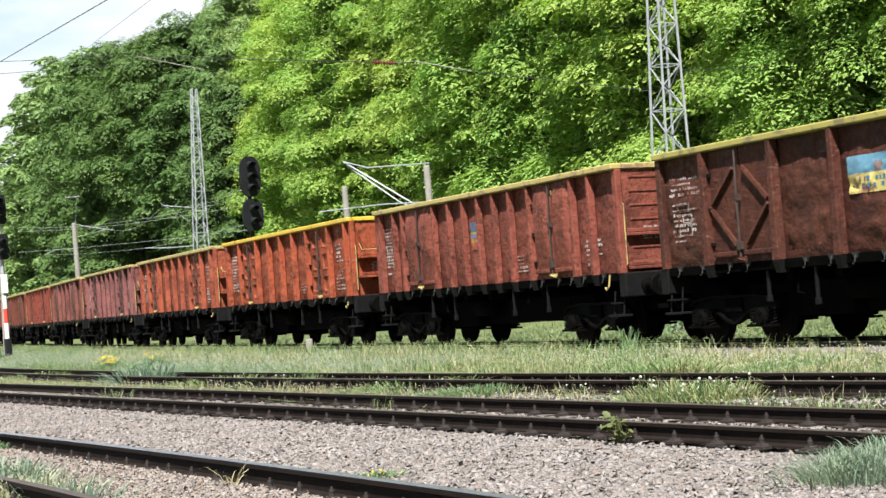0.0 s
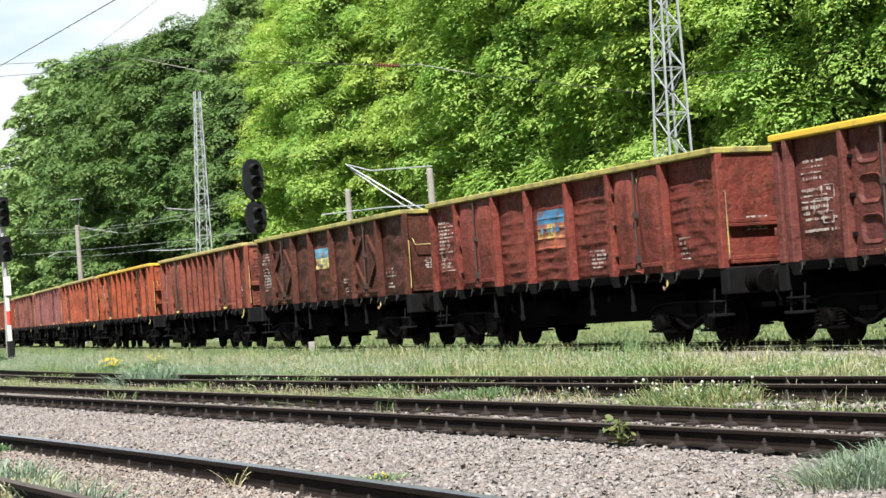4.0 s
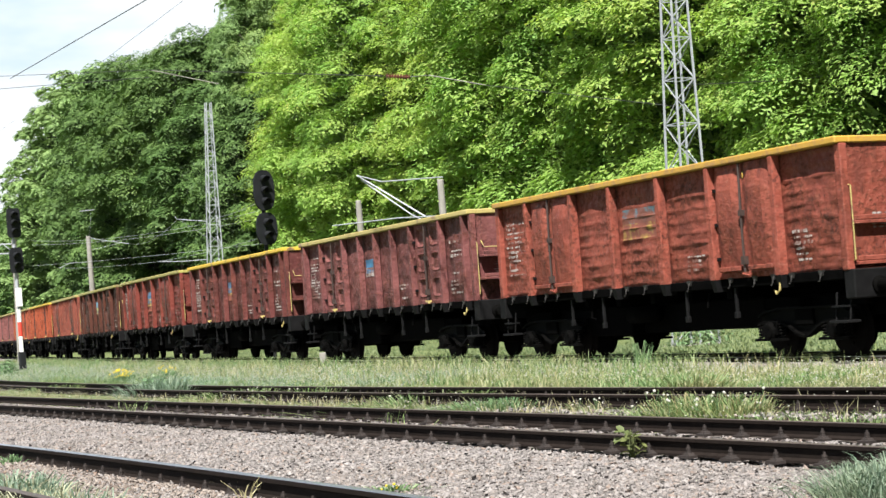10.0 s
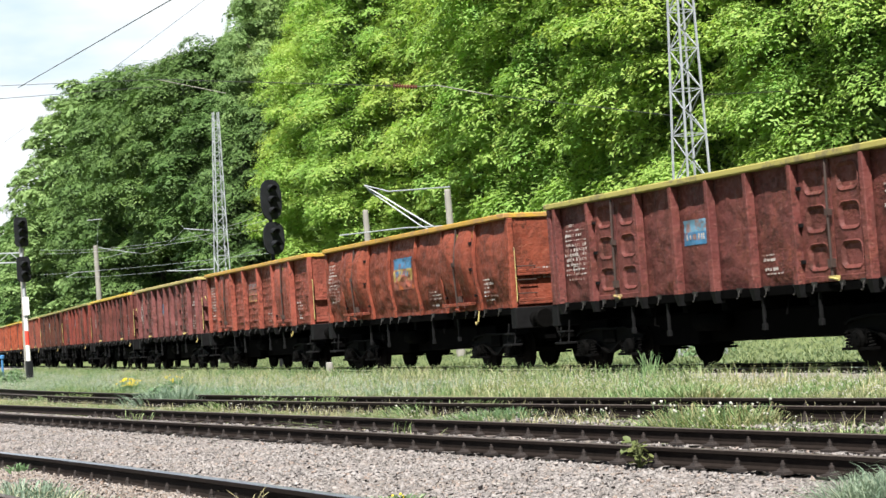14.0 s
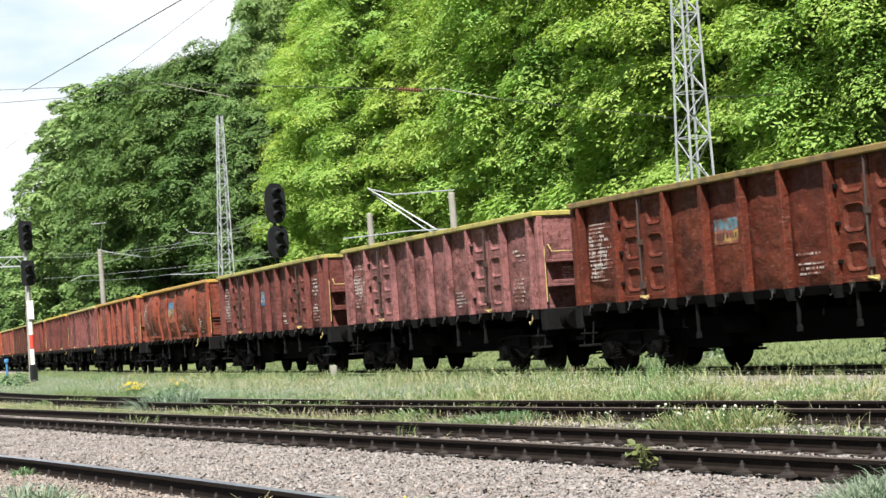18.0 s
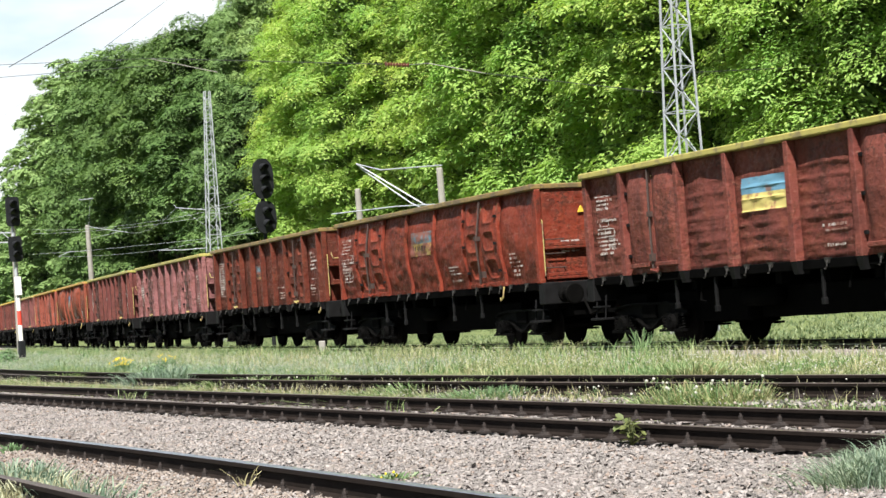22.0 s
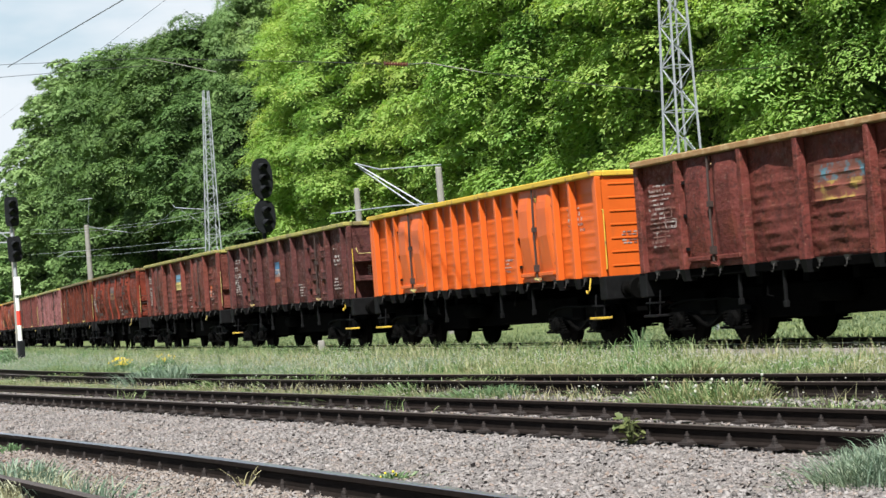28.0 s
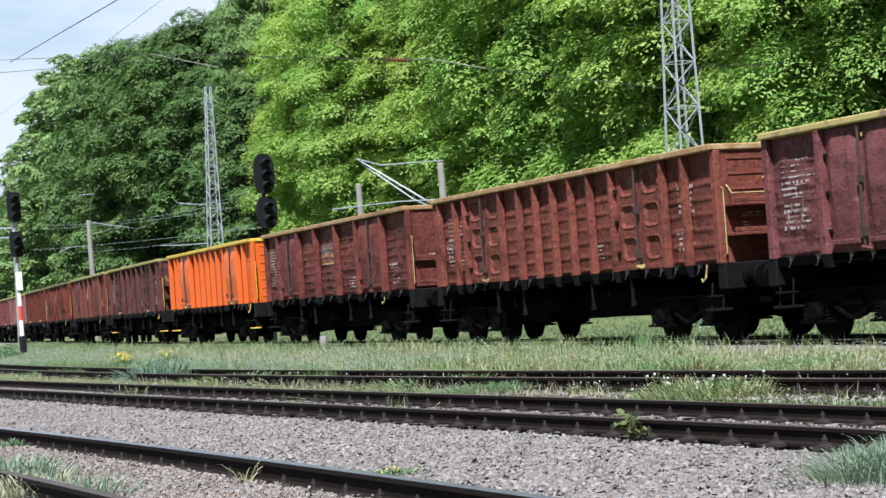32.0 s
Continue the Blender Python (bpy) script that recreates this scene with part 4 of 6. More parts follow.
        for s in (1, -1):
            bm = bmesh.new()
            lathe(bm, sorted([(e * (HALF + 0.16), 0.14), (e * (HALF + 0.2), 0.14), (e * (HALF + 0.22), 0.095), (e * (HALF + 0.62), 0.09)]), "x", 14, (0, s * 0.875, 1.06))
            bf = part("buffer", bm, GREASE_SHADE, w)
            bm = bmesh.new()
            lathe(bm, sorted([(e * (HALF + 0.6), 0.2), (e * (HALF + 0.63), 0.225), (e * (HALF + 0.66), 0.2)]), "x", 18, (0, s * 0.875, 1.06))
            part("buffer_head", bm, GREASE_SHADE, bf)
            bm = bmesh.new()
            c_ = e * (HALF - 0.25)
            tube(bm, [(c_ - 0.18, s * 1.25, 0.98), (c_ - 0.18, s * 1.3, 0.5), (c_ + 0.18, s * 1.3, 0.5), (c_ + 0.18, s * 1.25, 0.98)], 0.018, 5)
            box(bm, c_ - 0.2, c_ + 0.2, *sorted((s * 1.18, s * 1.36)), 0.74, 0.77)
            step = part("foot_step", bm, FOOT, w)
            part("tread", boxes((e * (HALF - 0.25) - 0.24, e * (HALF - 0.25) + 0.24, *sorted((s * 1.14, s * 1.4)), 0.49, 0.535), bevel=0.008), FOOT, step)
        bm = bmesh.new()
        tube(bm, [(e * (HALF + 0.1), 0, 1.05), (e * (HALF + 0.5), 0, 1.03), (e * (HALF + 0.85), 0, 0.98)], 0.05, 6)
        tube(bm, [(e * (HALF + 0.12), 0.4, 0.95), (e * (HALF + 0.4), 0.38, 0.6), (e * (HALF + 0.85), 0.3, 0.75)], 0.03, 6)
        part("coupling", bm, GREASE_SHADE, w)
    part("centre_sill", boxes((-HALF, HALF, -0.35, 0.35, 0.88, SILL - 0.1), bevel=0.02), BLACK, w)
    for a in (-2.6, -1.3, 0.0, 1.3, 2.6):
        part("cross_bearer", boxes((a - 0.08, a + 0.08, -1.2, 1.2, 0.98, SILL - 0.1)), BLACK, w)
    bm = bmesh.new()
    lathe(bm, [(-0.5, 0.02), (-0.45, 0.17), (0.45, 0.17), (0.5, 0.02)], "x", 14, (1.1, 0.75, 0.78))
    for a, lo in ((3.0, 0.7), (4.3, 0.62), (7.4, 0.66), (9.0, 0.7)):
        part("hanger", boxes((X(a) - 0.03, X(a) + 0.03, 1.2, 1.25, lo, SILL - 0.16), (X(a) - 0.05, X(a) + 0.05, 1.19, 1.26, lo - 0.06, lo + 0.05), bevel=0.008), FOOT, w)
    part("air_tank", bm, BLACK, w, smooth=True)
    # plain blocks for the brake gear, added to fill the dark between the bogies
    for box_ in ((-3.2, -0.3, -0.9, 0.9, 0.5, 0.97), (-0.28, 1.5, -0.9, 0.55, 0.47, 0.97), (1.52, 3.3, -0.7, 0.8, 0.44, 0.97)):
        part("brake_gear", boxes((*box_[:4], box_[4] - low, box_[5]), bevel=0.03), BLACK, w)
    bm = bmesh.new()
    tube(bm, [(-3.2, 0.3, 0.6), (3.2, 0.3, 0.6)], 0.03, 5)
    tube(bm, [(2.4, 1.15, 1.1), (2.4, 1.2, 0.78), (2.2, 1.2, 0.74)], 0.022, 5)
    tube(bm, [(-1.9, 1.15, 1.1), (-1.9, 1.22, 0.85)], 0.022, 5)
    part("brake_rod", bm, BLACK, w)
    for x in (-4.5, 4.5):
        bogie(w, x)
    return w


TRAVEL = [-56.73, -50.76, -44.61, -38.46, -32.19, -25.81, -19.33, -12.90, -6.45, 0.01, 6.49, 13.02, 19.53, 26.02, 32.67, 39.66, 46.60, 53.34, 59.88, 66.57, 73.41, 80.25, 87.05, 93.83, 100.68, 107.47, 114.08, 120.60, 126.99, 133.16, 139.18, 145.07, 150.85]
# metres that the train has gone, second by second, from where it stands at 9 s
START, SPACING = 26.84, 14.04
BRICK, MAROON, RED, BROWN = (0.22, 0.043, 0.028), (0.187, 0.044, 0.039), (0.355, 0.072, 0.03), (0.150, 0.039, 0.028)
KINDS = {
    "P": dict(layout="P", door="panel", dents=0.028, seed=1, bow=0.06),
    "S": dict(layout="S", door="smooth", dents=0.03, swage=0.024, seed=2, bow=0.05),
    "B": dict(layout="S", door="smooth", dents=0.04, bulge=0.13, seed=3, bow=0.03),
    "X": dict(layout="S", door="cross", dents=0.045, seed=4, bow=0.06),
    "M": dict(layout="M", door="panel", dents=0.0095, swage=0.024, seed=5, bow=0.03),
    "N": dict(layout="M", door="smooth", dents=0.018, seed=7, bow=0.04),
    "C": dict(layout="S", door="panel", dents=0.035, bulge=0.13, seed=8, bow=0.03, low=0.14),
    "O": dict(layout="M", door="smooth", dents=0.003, swage=0.012, seed=6, bow=0.0, clean=True),
}
# number in the train, kind, paint, rim, how far it sits back, emblem, words
TRAIN = [
    (-13, "S", BRICK, YELLOW, 0.0, 0, "faded brick-red"), (-12, "P", MAROON, RIM_DULL, 0.1, 0, "maroon"), (-11, "S", BROWN, RIM_DULL, 0.0, 0, "brown"),
    (-10, "P", BRICK, RIM_DULL, 0.1, 0, "brick-red"), (-9, "S", (0.22, 0.072, 0.066), RIM_DULL, 0.0, 0, "faded red"), (-8, "P", (0.24, 0.088, 0.086), RIM_DULL, 0.2, 0, "pinkish red"),
    (-7, "P", (0.345, 0.078, 0.039), RIM_DULL, 0.2, 0, "orange-red"), (-6, "P", RED, YELLOW, 0.0, 0, "bright red"), (-5, "N", (0.24, 0.061, 0.045), RIM_DULL, 0.2, 1, "red"),
    (-4, "X", (0.07, 0.02, 0.015), RIM_MOSS, 0.0, 1, "dark dented brown-red"), (-3, "S", (0.19, 0.036, 0.03), RIM_MOSS, 0.0, 1, "brick-red"), (-2, "P", (0.138, 0.037, 0.034), YELLOW, 0.0, 1, "maroon"),
    (-1, "P", (0.2, 0.068, 0.066), RIM_DULL, 0.0, 1, "faded maroon"), (0, "S", (0.3, 0.072, 0.052), RIM_OCHRE, -0.3, 1, "crumpled brick-red"), (1, "B", (0.25, 0.054, 0.032), RIM_OCHRE, -0.3, 1, "bulging brick-red"),
    (2, "P", (0.15, 0.042, 0.038), RIM_MOSS, 0.0, 2, "maroon"), (3, "P", (0.27, 0.112, 0.112), RIM_MOSS, 0.1, 0, "pinkish maroon"), (4, "P", (0.108, 0.0155, 0.007), RIM_BROWN, 0.0, 1, "dark red"),
    (5, "C", (0.2, 0.0255, 0.0125), RIM_BROWN, -0.35, 1, "bulging rust-red"), (6, "S", (0.170, 0.042, 0.035), RIM_MOSS, 0.1, 1, "brown-red"), (7, "P", (0.095, 0.03, 0.030), RIM_MOSS, 0.0, 2, "dark maroon"),
    (8, "O", (0.85, 0.19, 0.012), YELLOW, 0.15, 0, "bright orange"), (9, "S", (0.165, 0.036, 0.032), RIM_RUST, 0.0, 1, "brown"), (10, "M", (0.212, 0.054, 0.041), RIM_RUST, 0.1, 0, "worn brown-red"),
    (11, "S", (0.187, 0.059, 0.069), RIM_DULL, -0.1, 0, "faded purple-maroon"), (12, "P", MAROON, RIM_DULL, 0.0, 0, "maroon"),
]
DOORS = {"P": "pressed-panel doors", "S": "smooth double doors", "B": "smooth double doors", "C": "pressed-panel doors", "N": "flat double doors", "X": "cross-braced doors", "M": "many ribs", "O": "clean new paint"}


def flat(bm, x, z, w, h, y):
    box(bm, x - w / 2, x + w / 2, y, y + 0.006, z - h / 2, z + h / 2)


def side_y(kind, a, z):
    """The outer face of the side at a place along it."""
    k = KINDS[kind]
    cuts = sorted([0.0] + LAYOUT[k["layout"]]["ribs"] + [2 * HALF])
    lo = max([c for c in cuts if c <= a] or [0.0])
    hi = min([c for c in cuts if c > a] or [2 * HALF])
    bulge = k.get("bulge", 0.0)
    return 0.005 + plate_y(HALF - a, z, HALF - hi, HALF - lo, SILL - (0.12 if bulge else 0), TOP, k["dents"], k.get("swage", 0.0), bulge, k["seed"] + lo, k["bow"])


def letter_bars(rng, w, kind, a0, a1, z0, z1, rows, boxed=0):
    """Rows of painted marks, too small to read."""
    bm = bmesh.new()
    for k in range(rows):
        if rng.random() < 0.12:
            continue
        z = z1 - (z1 - z0) * (k + 0.5) / rows
        h = (z1 - z0) / rows * rng.choice((0.35, 0.45, 0.55, 0.7))
        a = a0 + rng.uniform(0, 0.1)
        end = a1 - rng.uniform(0, 0.5) * (a1 - a0)
        while a < end:
            n = min(0.05, h * rng.uniform(0.4, 0.75))
            flat(bm, HALF - a - n / 2, z + rng.uniform(-0.1, 0.1) * h, n, h * rng.uniform(0.7, 1.0), side_y(kind, a + n / 2, z))
            a += n + rng.choice((0.6, 0.6, 0.9, 2.4)) * n
    for k in range(boxed):
        # thin painted outlines round some of the marks
        bw, bh = rng.uniform(0.22, 0.4), rng.uniform(0.14, 0.22)
        a, z = rng.uniform(a0 + bw / 2, a1 - bw / 2), z0 + (z1 - z0) * (0.2 + 0.5 * k / boxed)
        for da, dz, fw, fh in ((0, bh / 2, bw, 0.012), (0, -bh / 2, bw, 0.012), (-bw / 2, 0, 0.012, bh), (bw / 2, 0, 0.012, bh)):
            flat(bm, HALF - a - da, z + dz, fw, fh, side_y(kind, a + da, z + dz) + 0.002)
    part("lettering", bm, WHITE, w)["kind"] = "stuff"


WAGONS = []


def train():
    rng = random.Random(5)
    protos = {}
    for num, kind, paint, rim, back, emblem, words in TRAIN:
        if kind in protos:
            w = copy_thing(protos[kind], Matrix())
        else:
            w = build_wagon("open_goods_wagon", **KINDS[kind])
            protos[kind] = w
            if kind == "O":
                for o in w.children_recursive:
                    if o.type == "MESH" and o.data.materials[0] == PAINT:
                        o.data.materials[0] = ORANGE_NEW
        tagged(w, f"{words} open steel goods wagon with {DOORS[kind]}", "goods wagon", "wagons of the goods train")
        WAGONS.append((num, kind, paint, rim, back, emblem, w))
    for num, kind, paint, rim, back, emblem, w in WAGONS:
        for o in w.children_recursive:
            # ribs, posts and end walls lighter than the wagon's paint, side panels darker
            tone = {"rib": 1.15, "corner_post": 1.15, "end_wall": 1.05, "side_panel": 0.9}.get(o.name.split(".")[0], 1.0)
            o.color = (0.69 * tone * paint[0], 0.71 * tone * paint[1], (0.74 if kind in "P" else 0.68) * tone * paint[2], 1)
            if o.name.split(".")[0] == "top_rim":
                o.material_slots[0].link = "OBJECT"
                o.material_slots[0].material = rim
    for num, kind, paint, rim, back, emblem, w in WAGONS:
        for o in w.children_recursive:
            if num in (7, 8) and o.name.split(".")[0] in ("tread", "handrail", "tow_hook"):
                o.material_slots[0].link = "OBJECT"
                o.material_slots[0].material = YELLOW
        if num == 6:
            bm = bmesh.new()
            for k in range(3):
                flat(bm, HALF - 11.1, 2.15 - 0.14 * k, 0.2 - 0.03 * k, 0.11, side_y(kind, 11.1, 2.15 - 0.14 * k) + 0.004)
            part("paint_mark", bm, ORANGE_NEW, w, "bright orange sprayed mark")
        if num < -8:
            continue
        if kind != "O":
            a0 = 0.55 if kind in "PM" else 0.3
            letter_bars(rng, w, kind, a0, a0 + 0.95, 1.75, 2.95, rng.randint(12, 15), 3)
            letter_bars(rng, w, kind, 10.85, 11.5, 1.5, 2.05, 6)
        letter_bars(rng, w, kind, 7.55, 8.3, 1.5, 1.9, 5)
        if kind in "PMO":
            letter_bars(rng, w, kind, 10.9, 11.6, 2.25, 2.8, 5)
        if emblem:
            a, wd, z = {"P": (5.55, 0.84, 2.4), "N": (5.75, 0.5, 2.5)}.get(kind, (6.0, 1.28, 2.5))
            tall = 0.78 if kind in "PN" else 1.0
            # how the field has weathered: clean and pale, plain, or faded to the rust
            upper, lower = (BLUE_PALE, CREAM) if num in (-4, 6) else (BLUE_FADED, GOLD_FADED) if num in (0, 4, 5, 9) else (BLUE, GOLD)
            if emblem == 2 or num == -1:
                upper, lower = (BLUE_PALE, BLUE) if num == 2 else (BLUE, WHITE)
            fields = [("emblem_blue", 0.17, 0.28, upper, "worn blue painted field"), ("emblem_yellow", -0.12, 0.3, lower, "worn lower painted field"), ("emblem_orange", -0.38, 0.22, ORANGE, "faded orange patch")]
            for nm, dz, h, m_, lab in fields:
                if nm == "emblem_orange" and num in (-4, -1, 0, 2, 3, 4, 5, 6, 9):
                    continue
                dz, h = dz * tall, h * tall
                bm = bmesh.new()
                grid = []
                for q in range(17):
                    aa = a - wd / 2 + wd * q / 16
                    grid.append([bm.verts.new((HALF - aa, side_y(kind, aa, z + dz + h * (r_ / 10 - 0.5)) + 0.004, z + dz + h * (r_ / 10 - 0.5))) for r_ in range(11)])
                for g, k in zip(grid, grid[1:]):
                    for r_ in range(10):
                        bm.faces.new((g[r_], g[r_ + 1], k[r_ + 1], k[r_]))
                field = part(nm, bm, m_, w, lab)
                if nm == "emblem_yellow" and num not in (0, 6, 9):
                    # small bars where letters stand on the field
                    bm = bmesh.new()
                    for row in ((0.22, -0.14) if num == -4 else (0.1,)):
                        aa = a - wd * 0.36
                        while aa < a + wd * 0.32:
                            n = wd * rng.uniform(0.03, 0.055)
                            hh = h * rng.uniform(0.16, 0.24) if num == -4 else h * rng.uniform(0.35, 0.55)
                            flat(bm, HALF - aa - n / 2, z + dz + h * row, n, hh, side_y(kind, aa + n / 2, z + dz + h * row) + 0.006)
                            aa += n * rng.uniform(1.8, 3.2)
                    part("lettering", bm, WHITE if num == 2 else LOCK if num in (4, 5) else BLUE, field)["kind"] = "stuff"


train()

# ---- trees ----


def unit(v):
    return v / np.maximum(np.linalg.norm(v, axis=-1, keepdims=True), 1e-9)


def leaf_blades(rng, cen, nor, size):
    """Pointed leaves at places cen, facing nor."""
    n = len(cen)
    a = unit(np.cross(nor, rng.normal(size=(n, 3))))
    b = np.cross(nor, a)
    s = size[:, None]
    return np.stack([cen - a * s * 0.45 + b * s * 0.3, cen + a * s * 0.6 - nor * s * 0.15, cen - a * s * 0.45 - b * s * 0.3], axis=1)


def crown_array(seed, height, base, radius, clumps, per, leaf, lo=0.8, hi=1.6, inner=0.6, flat=0.55):
    """Leaves in domed sprays about an uneven crown, with gaps between the sprays."""
    rng = np.random.default_rng(seed)
    h = height - base
    out = []
    lobes = rng.uniform(0, math.tau, 3)
    for k in range(clumps):
        v = (k + 0.5) / clumps
        v = 1 - (1 - v) ** 1.15
        ang = k * 2.39996 + rng.normal() * 0.35
        prof = math.sin(math.pi * min(1, 0.16 + 0.84 * v)) ** 0.55 if v < 0.97 else 0.35
        r = radius * prof * (1 + 0.2 * math.sin(3 * ang + lobes[0]) + 0.14 * math.sin(7 * v * 6 + lobes[1]))
        d = math.sqrt(rng.uniform(inner * inner, 1.0))
        c = np.array([math.cos(ang) * r * d, math.sin(ang) * r * d, base + h * v * (0.9 + 0.1 * d) + rng.normal() * 0.4])
        o = unit(np.array([math.cos(ang), math.sin(ang), 0.5 + 0.9 * (v - 0.4)]))
        rad = rng.uniform(lo, hi) * (radius / 5.0)
        m = int(per * (rad / hi) ** 1.5) + 12
        # leaves on the sunny outside of the spray, turned outwards; a ragged fringe below
        di = rng.normal(size=(m, 3)) * np.array([0.8, 0.8, 0.4]) + np.array([0, 0, 0.75]) + o * 0.6
        di = unit(di)
        lump = 1 + 0.22 * np.sin(di[:, :1] * 6 + k) * np.cos(di[:, 1:2] * 7 + k * 1.7)
        q = c + di * np.array([1.2, 1.2, flat]) * rad * rng.uniform(0.82, 1.05, (m, 1)) * lump
        q[:, 2] -= 0.3 * rad * (di[:, 0] ** 2 + di[:, 1] ** 2)
        nor = unit(di + np.array([0, 0, 0.45]) + rng.normal(size=(m, 3)) * 0.13)
        out.append(leaf_blades(rng, q, nor, rng.uniform(0.6, 1.25, m) * leaf))
    return np.concatenate(out)


def gap_shade_array(seed, height, base, radius, m, reach):
    """Leaf-like scraps inside a crown, coloured as the shade between its sprays."""
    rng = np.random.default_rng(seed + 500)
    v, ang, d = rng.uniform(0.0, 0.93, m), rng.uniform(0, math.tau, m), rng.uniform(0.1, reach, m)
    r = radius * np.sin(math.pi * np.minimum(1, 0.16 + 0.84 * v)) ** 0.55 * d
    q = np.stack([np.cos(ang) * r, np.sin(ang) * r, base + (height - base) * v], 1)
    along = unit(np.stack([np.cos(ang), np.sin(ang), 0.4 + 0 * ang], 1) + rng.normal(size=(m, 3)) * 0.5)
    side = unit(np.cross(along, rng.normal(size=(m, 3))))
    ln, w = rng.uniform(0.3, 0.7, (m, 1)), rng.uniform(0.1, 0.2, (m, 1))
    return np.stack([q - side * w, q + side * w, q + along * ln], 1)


def trunk_bm(seed, height, r):
    rng = random.Random(seed)
    bm = bmesh.new()
    pts = [(rng.uniform(-0.15, 0.15) * i, rng.uniform(-0.15, 0.15) * i, height * 0.85 * i / 5 - 0.3 * (i == 0)) for i in range(6)]
    tube(bm, pts, r, 8, 0.2)
    for k in range(12):
        f = rng.uniform(0.2, 0.85)
        a, ln = rng.uniform(0, math.tau), rng.uniform(2.2, 4.0)
        i = int(f * 5)
        p = Vector(pts[i]).lerp(Vector(pts[i + 1]), f * 5 - i)
        q = p + Vector((math.cos(a) * ln * 0.5, math.sin(a) * ln * 0.5, ln * 0.3))
        e = q + Vector((math.cos(a) * ln * 0.5, math.sin(a) * ln * 0.5, ln * 0.22))
        tube(bm, [p, q, e], r * 0.32, 5, 0.25)
    return bm


def make_tree(name, seed, height, base, radius, clumps, per, leaf, leaves, label, group, shade_count=2600, reach=0.64, inside=None, **form):
    t = thing(name, Matrix(), label, "tree", group)
    part("trunk", trunk_bm(seed, height, radius * 0.05), BARK, t, smooth=True)
    quads("crown", crown_array(seed, height, base, radius, clumps, per, leaf, **form), leaves, t)
    # scraps in a shade colour, added to fill the gaps between the sprays
    quads("twig_tangle", gap_shade_array(seed, height, base, radius, shade_count, reach), inside or SHADE_LEAF_DARK, t)["kind"] = "stuff"
    return t


def on_train_line(s, back):
    """A place at ground level that far behind the near rail of the train's line."""
    p = on_line(4, s, -back).translation
    return p.x, p.y, ground_z(p.x, p.y)


def forest():
    rng = random.Random(11)
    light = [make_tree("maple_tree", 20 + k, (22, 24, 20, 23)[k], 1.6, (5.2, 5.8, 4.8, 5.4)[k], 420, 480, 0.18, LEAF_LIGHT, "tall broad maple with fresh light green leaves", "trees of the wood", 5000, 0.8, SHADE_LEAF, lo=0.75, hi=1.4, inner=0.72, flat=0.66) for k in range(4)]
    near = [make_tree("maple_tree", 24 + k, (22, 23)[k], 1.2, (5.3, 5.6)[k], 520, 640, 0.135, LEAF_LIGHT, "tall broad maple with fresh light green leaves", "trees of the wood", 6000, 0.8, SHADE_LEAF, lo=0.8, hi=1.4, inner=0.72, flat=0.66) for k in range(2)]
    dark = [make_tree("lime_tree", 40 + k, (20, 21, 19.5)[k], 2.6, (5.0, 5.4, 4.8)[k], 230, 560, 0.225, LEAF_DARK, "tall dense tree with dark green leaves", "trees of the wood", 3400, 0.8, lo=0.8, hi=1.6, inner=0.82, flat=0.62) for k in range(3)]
    high = [make_tree("lime_tree", 46, 20.4, 7.5, 5.2, 200, 560, 0.225, LEAF_DARK, "tall dense tree with dark green leaves", "trees of the wood", 3000, 0.8, lo=0.8, hi=1.6, inner=0.82, flat=0.62)]
    rear = [make_tree("maple_tree", 30 + k, (24, 26)[k], 0.4, 5.6, 170, 260, 0.32, LEAF_LIGHT, "tall broad maple with fresh light green leaves", "trees of the wood", 1500, 0.5) for k in range(2)]
    far = [make_tree("lime_tree", 50 + k, (20, 22)[k], 0.8, 5.2, 80, 180, 0.55, LEAF_DARK, "tall dense tree with dark green leaves", "trees of the wood") for k in range(2)]
    pale = [make_tree("ash_tree", 60, 25, 3.0, 4.8, 100, 380, 0.34, LEAF_PALE, "tall ash with dull grey-green leaves", "trees of the wood")]
    ash = [make_tree("ash_tree", 61, 25, 3.0, 4.8, 360, 460, 0.17, LEAF_PALE, "tall ash with dull grey-green leaves", "trees of the wood", 4200, 0.72, SHADE_LEAF, lo=0.7, hi=1.2, inner=0.78, flat=0.7)]
    free = {id(t) for t in light + near + dark + high + rear + far + pale + ash}

    def put(protos, s, back, scale=1.0, wide=1.0):
        t = rng.choice(protos)
        m = Matrix.Translation(on_train_line(s, back)) @ pose(0, 0, 0, 0, 0, rng.uniform(0, 360)) @ Matrix.Diagonal((scale * wide, scale * wide, scale * rng.uniform(0.94, 1.06), 1))
        if id(t) in free:
            free.discard(id(t))
        else:
            t = copy_thing(t, Matrix())
        t.matrix_basis = m
    s = -6.0
    while s < 104:
        put(near if s < 42 else light, s, 17.4 + rng.uniform(-1.6, 1.6), rng.uniform(0.88, 1.08))
        s += rng.uniform(4.6, 6.2)
    s = -10.0
    while s < 125:
        put(rear, s, 23.0 + rng.uniform(-1.5, 1.5), rng.uniform(1.0, 1.2))
        s += rng.uniform(6.5, 8.5)
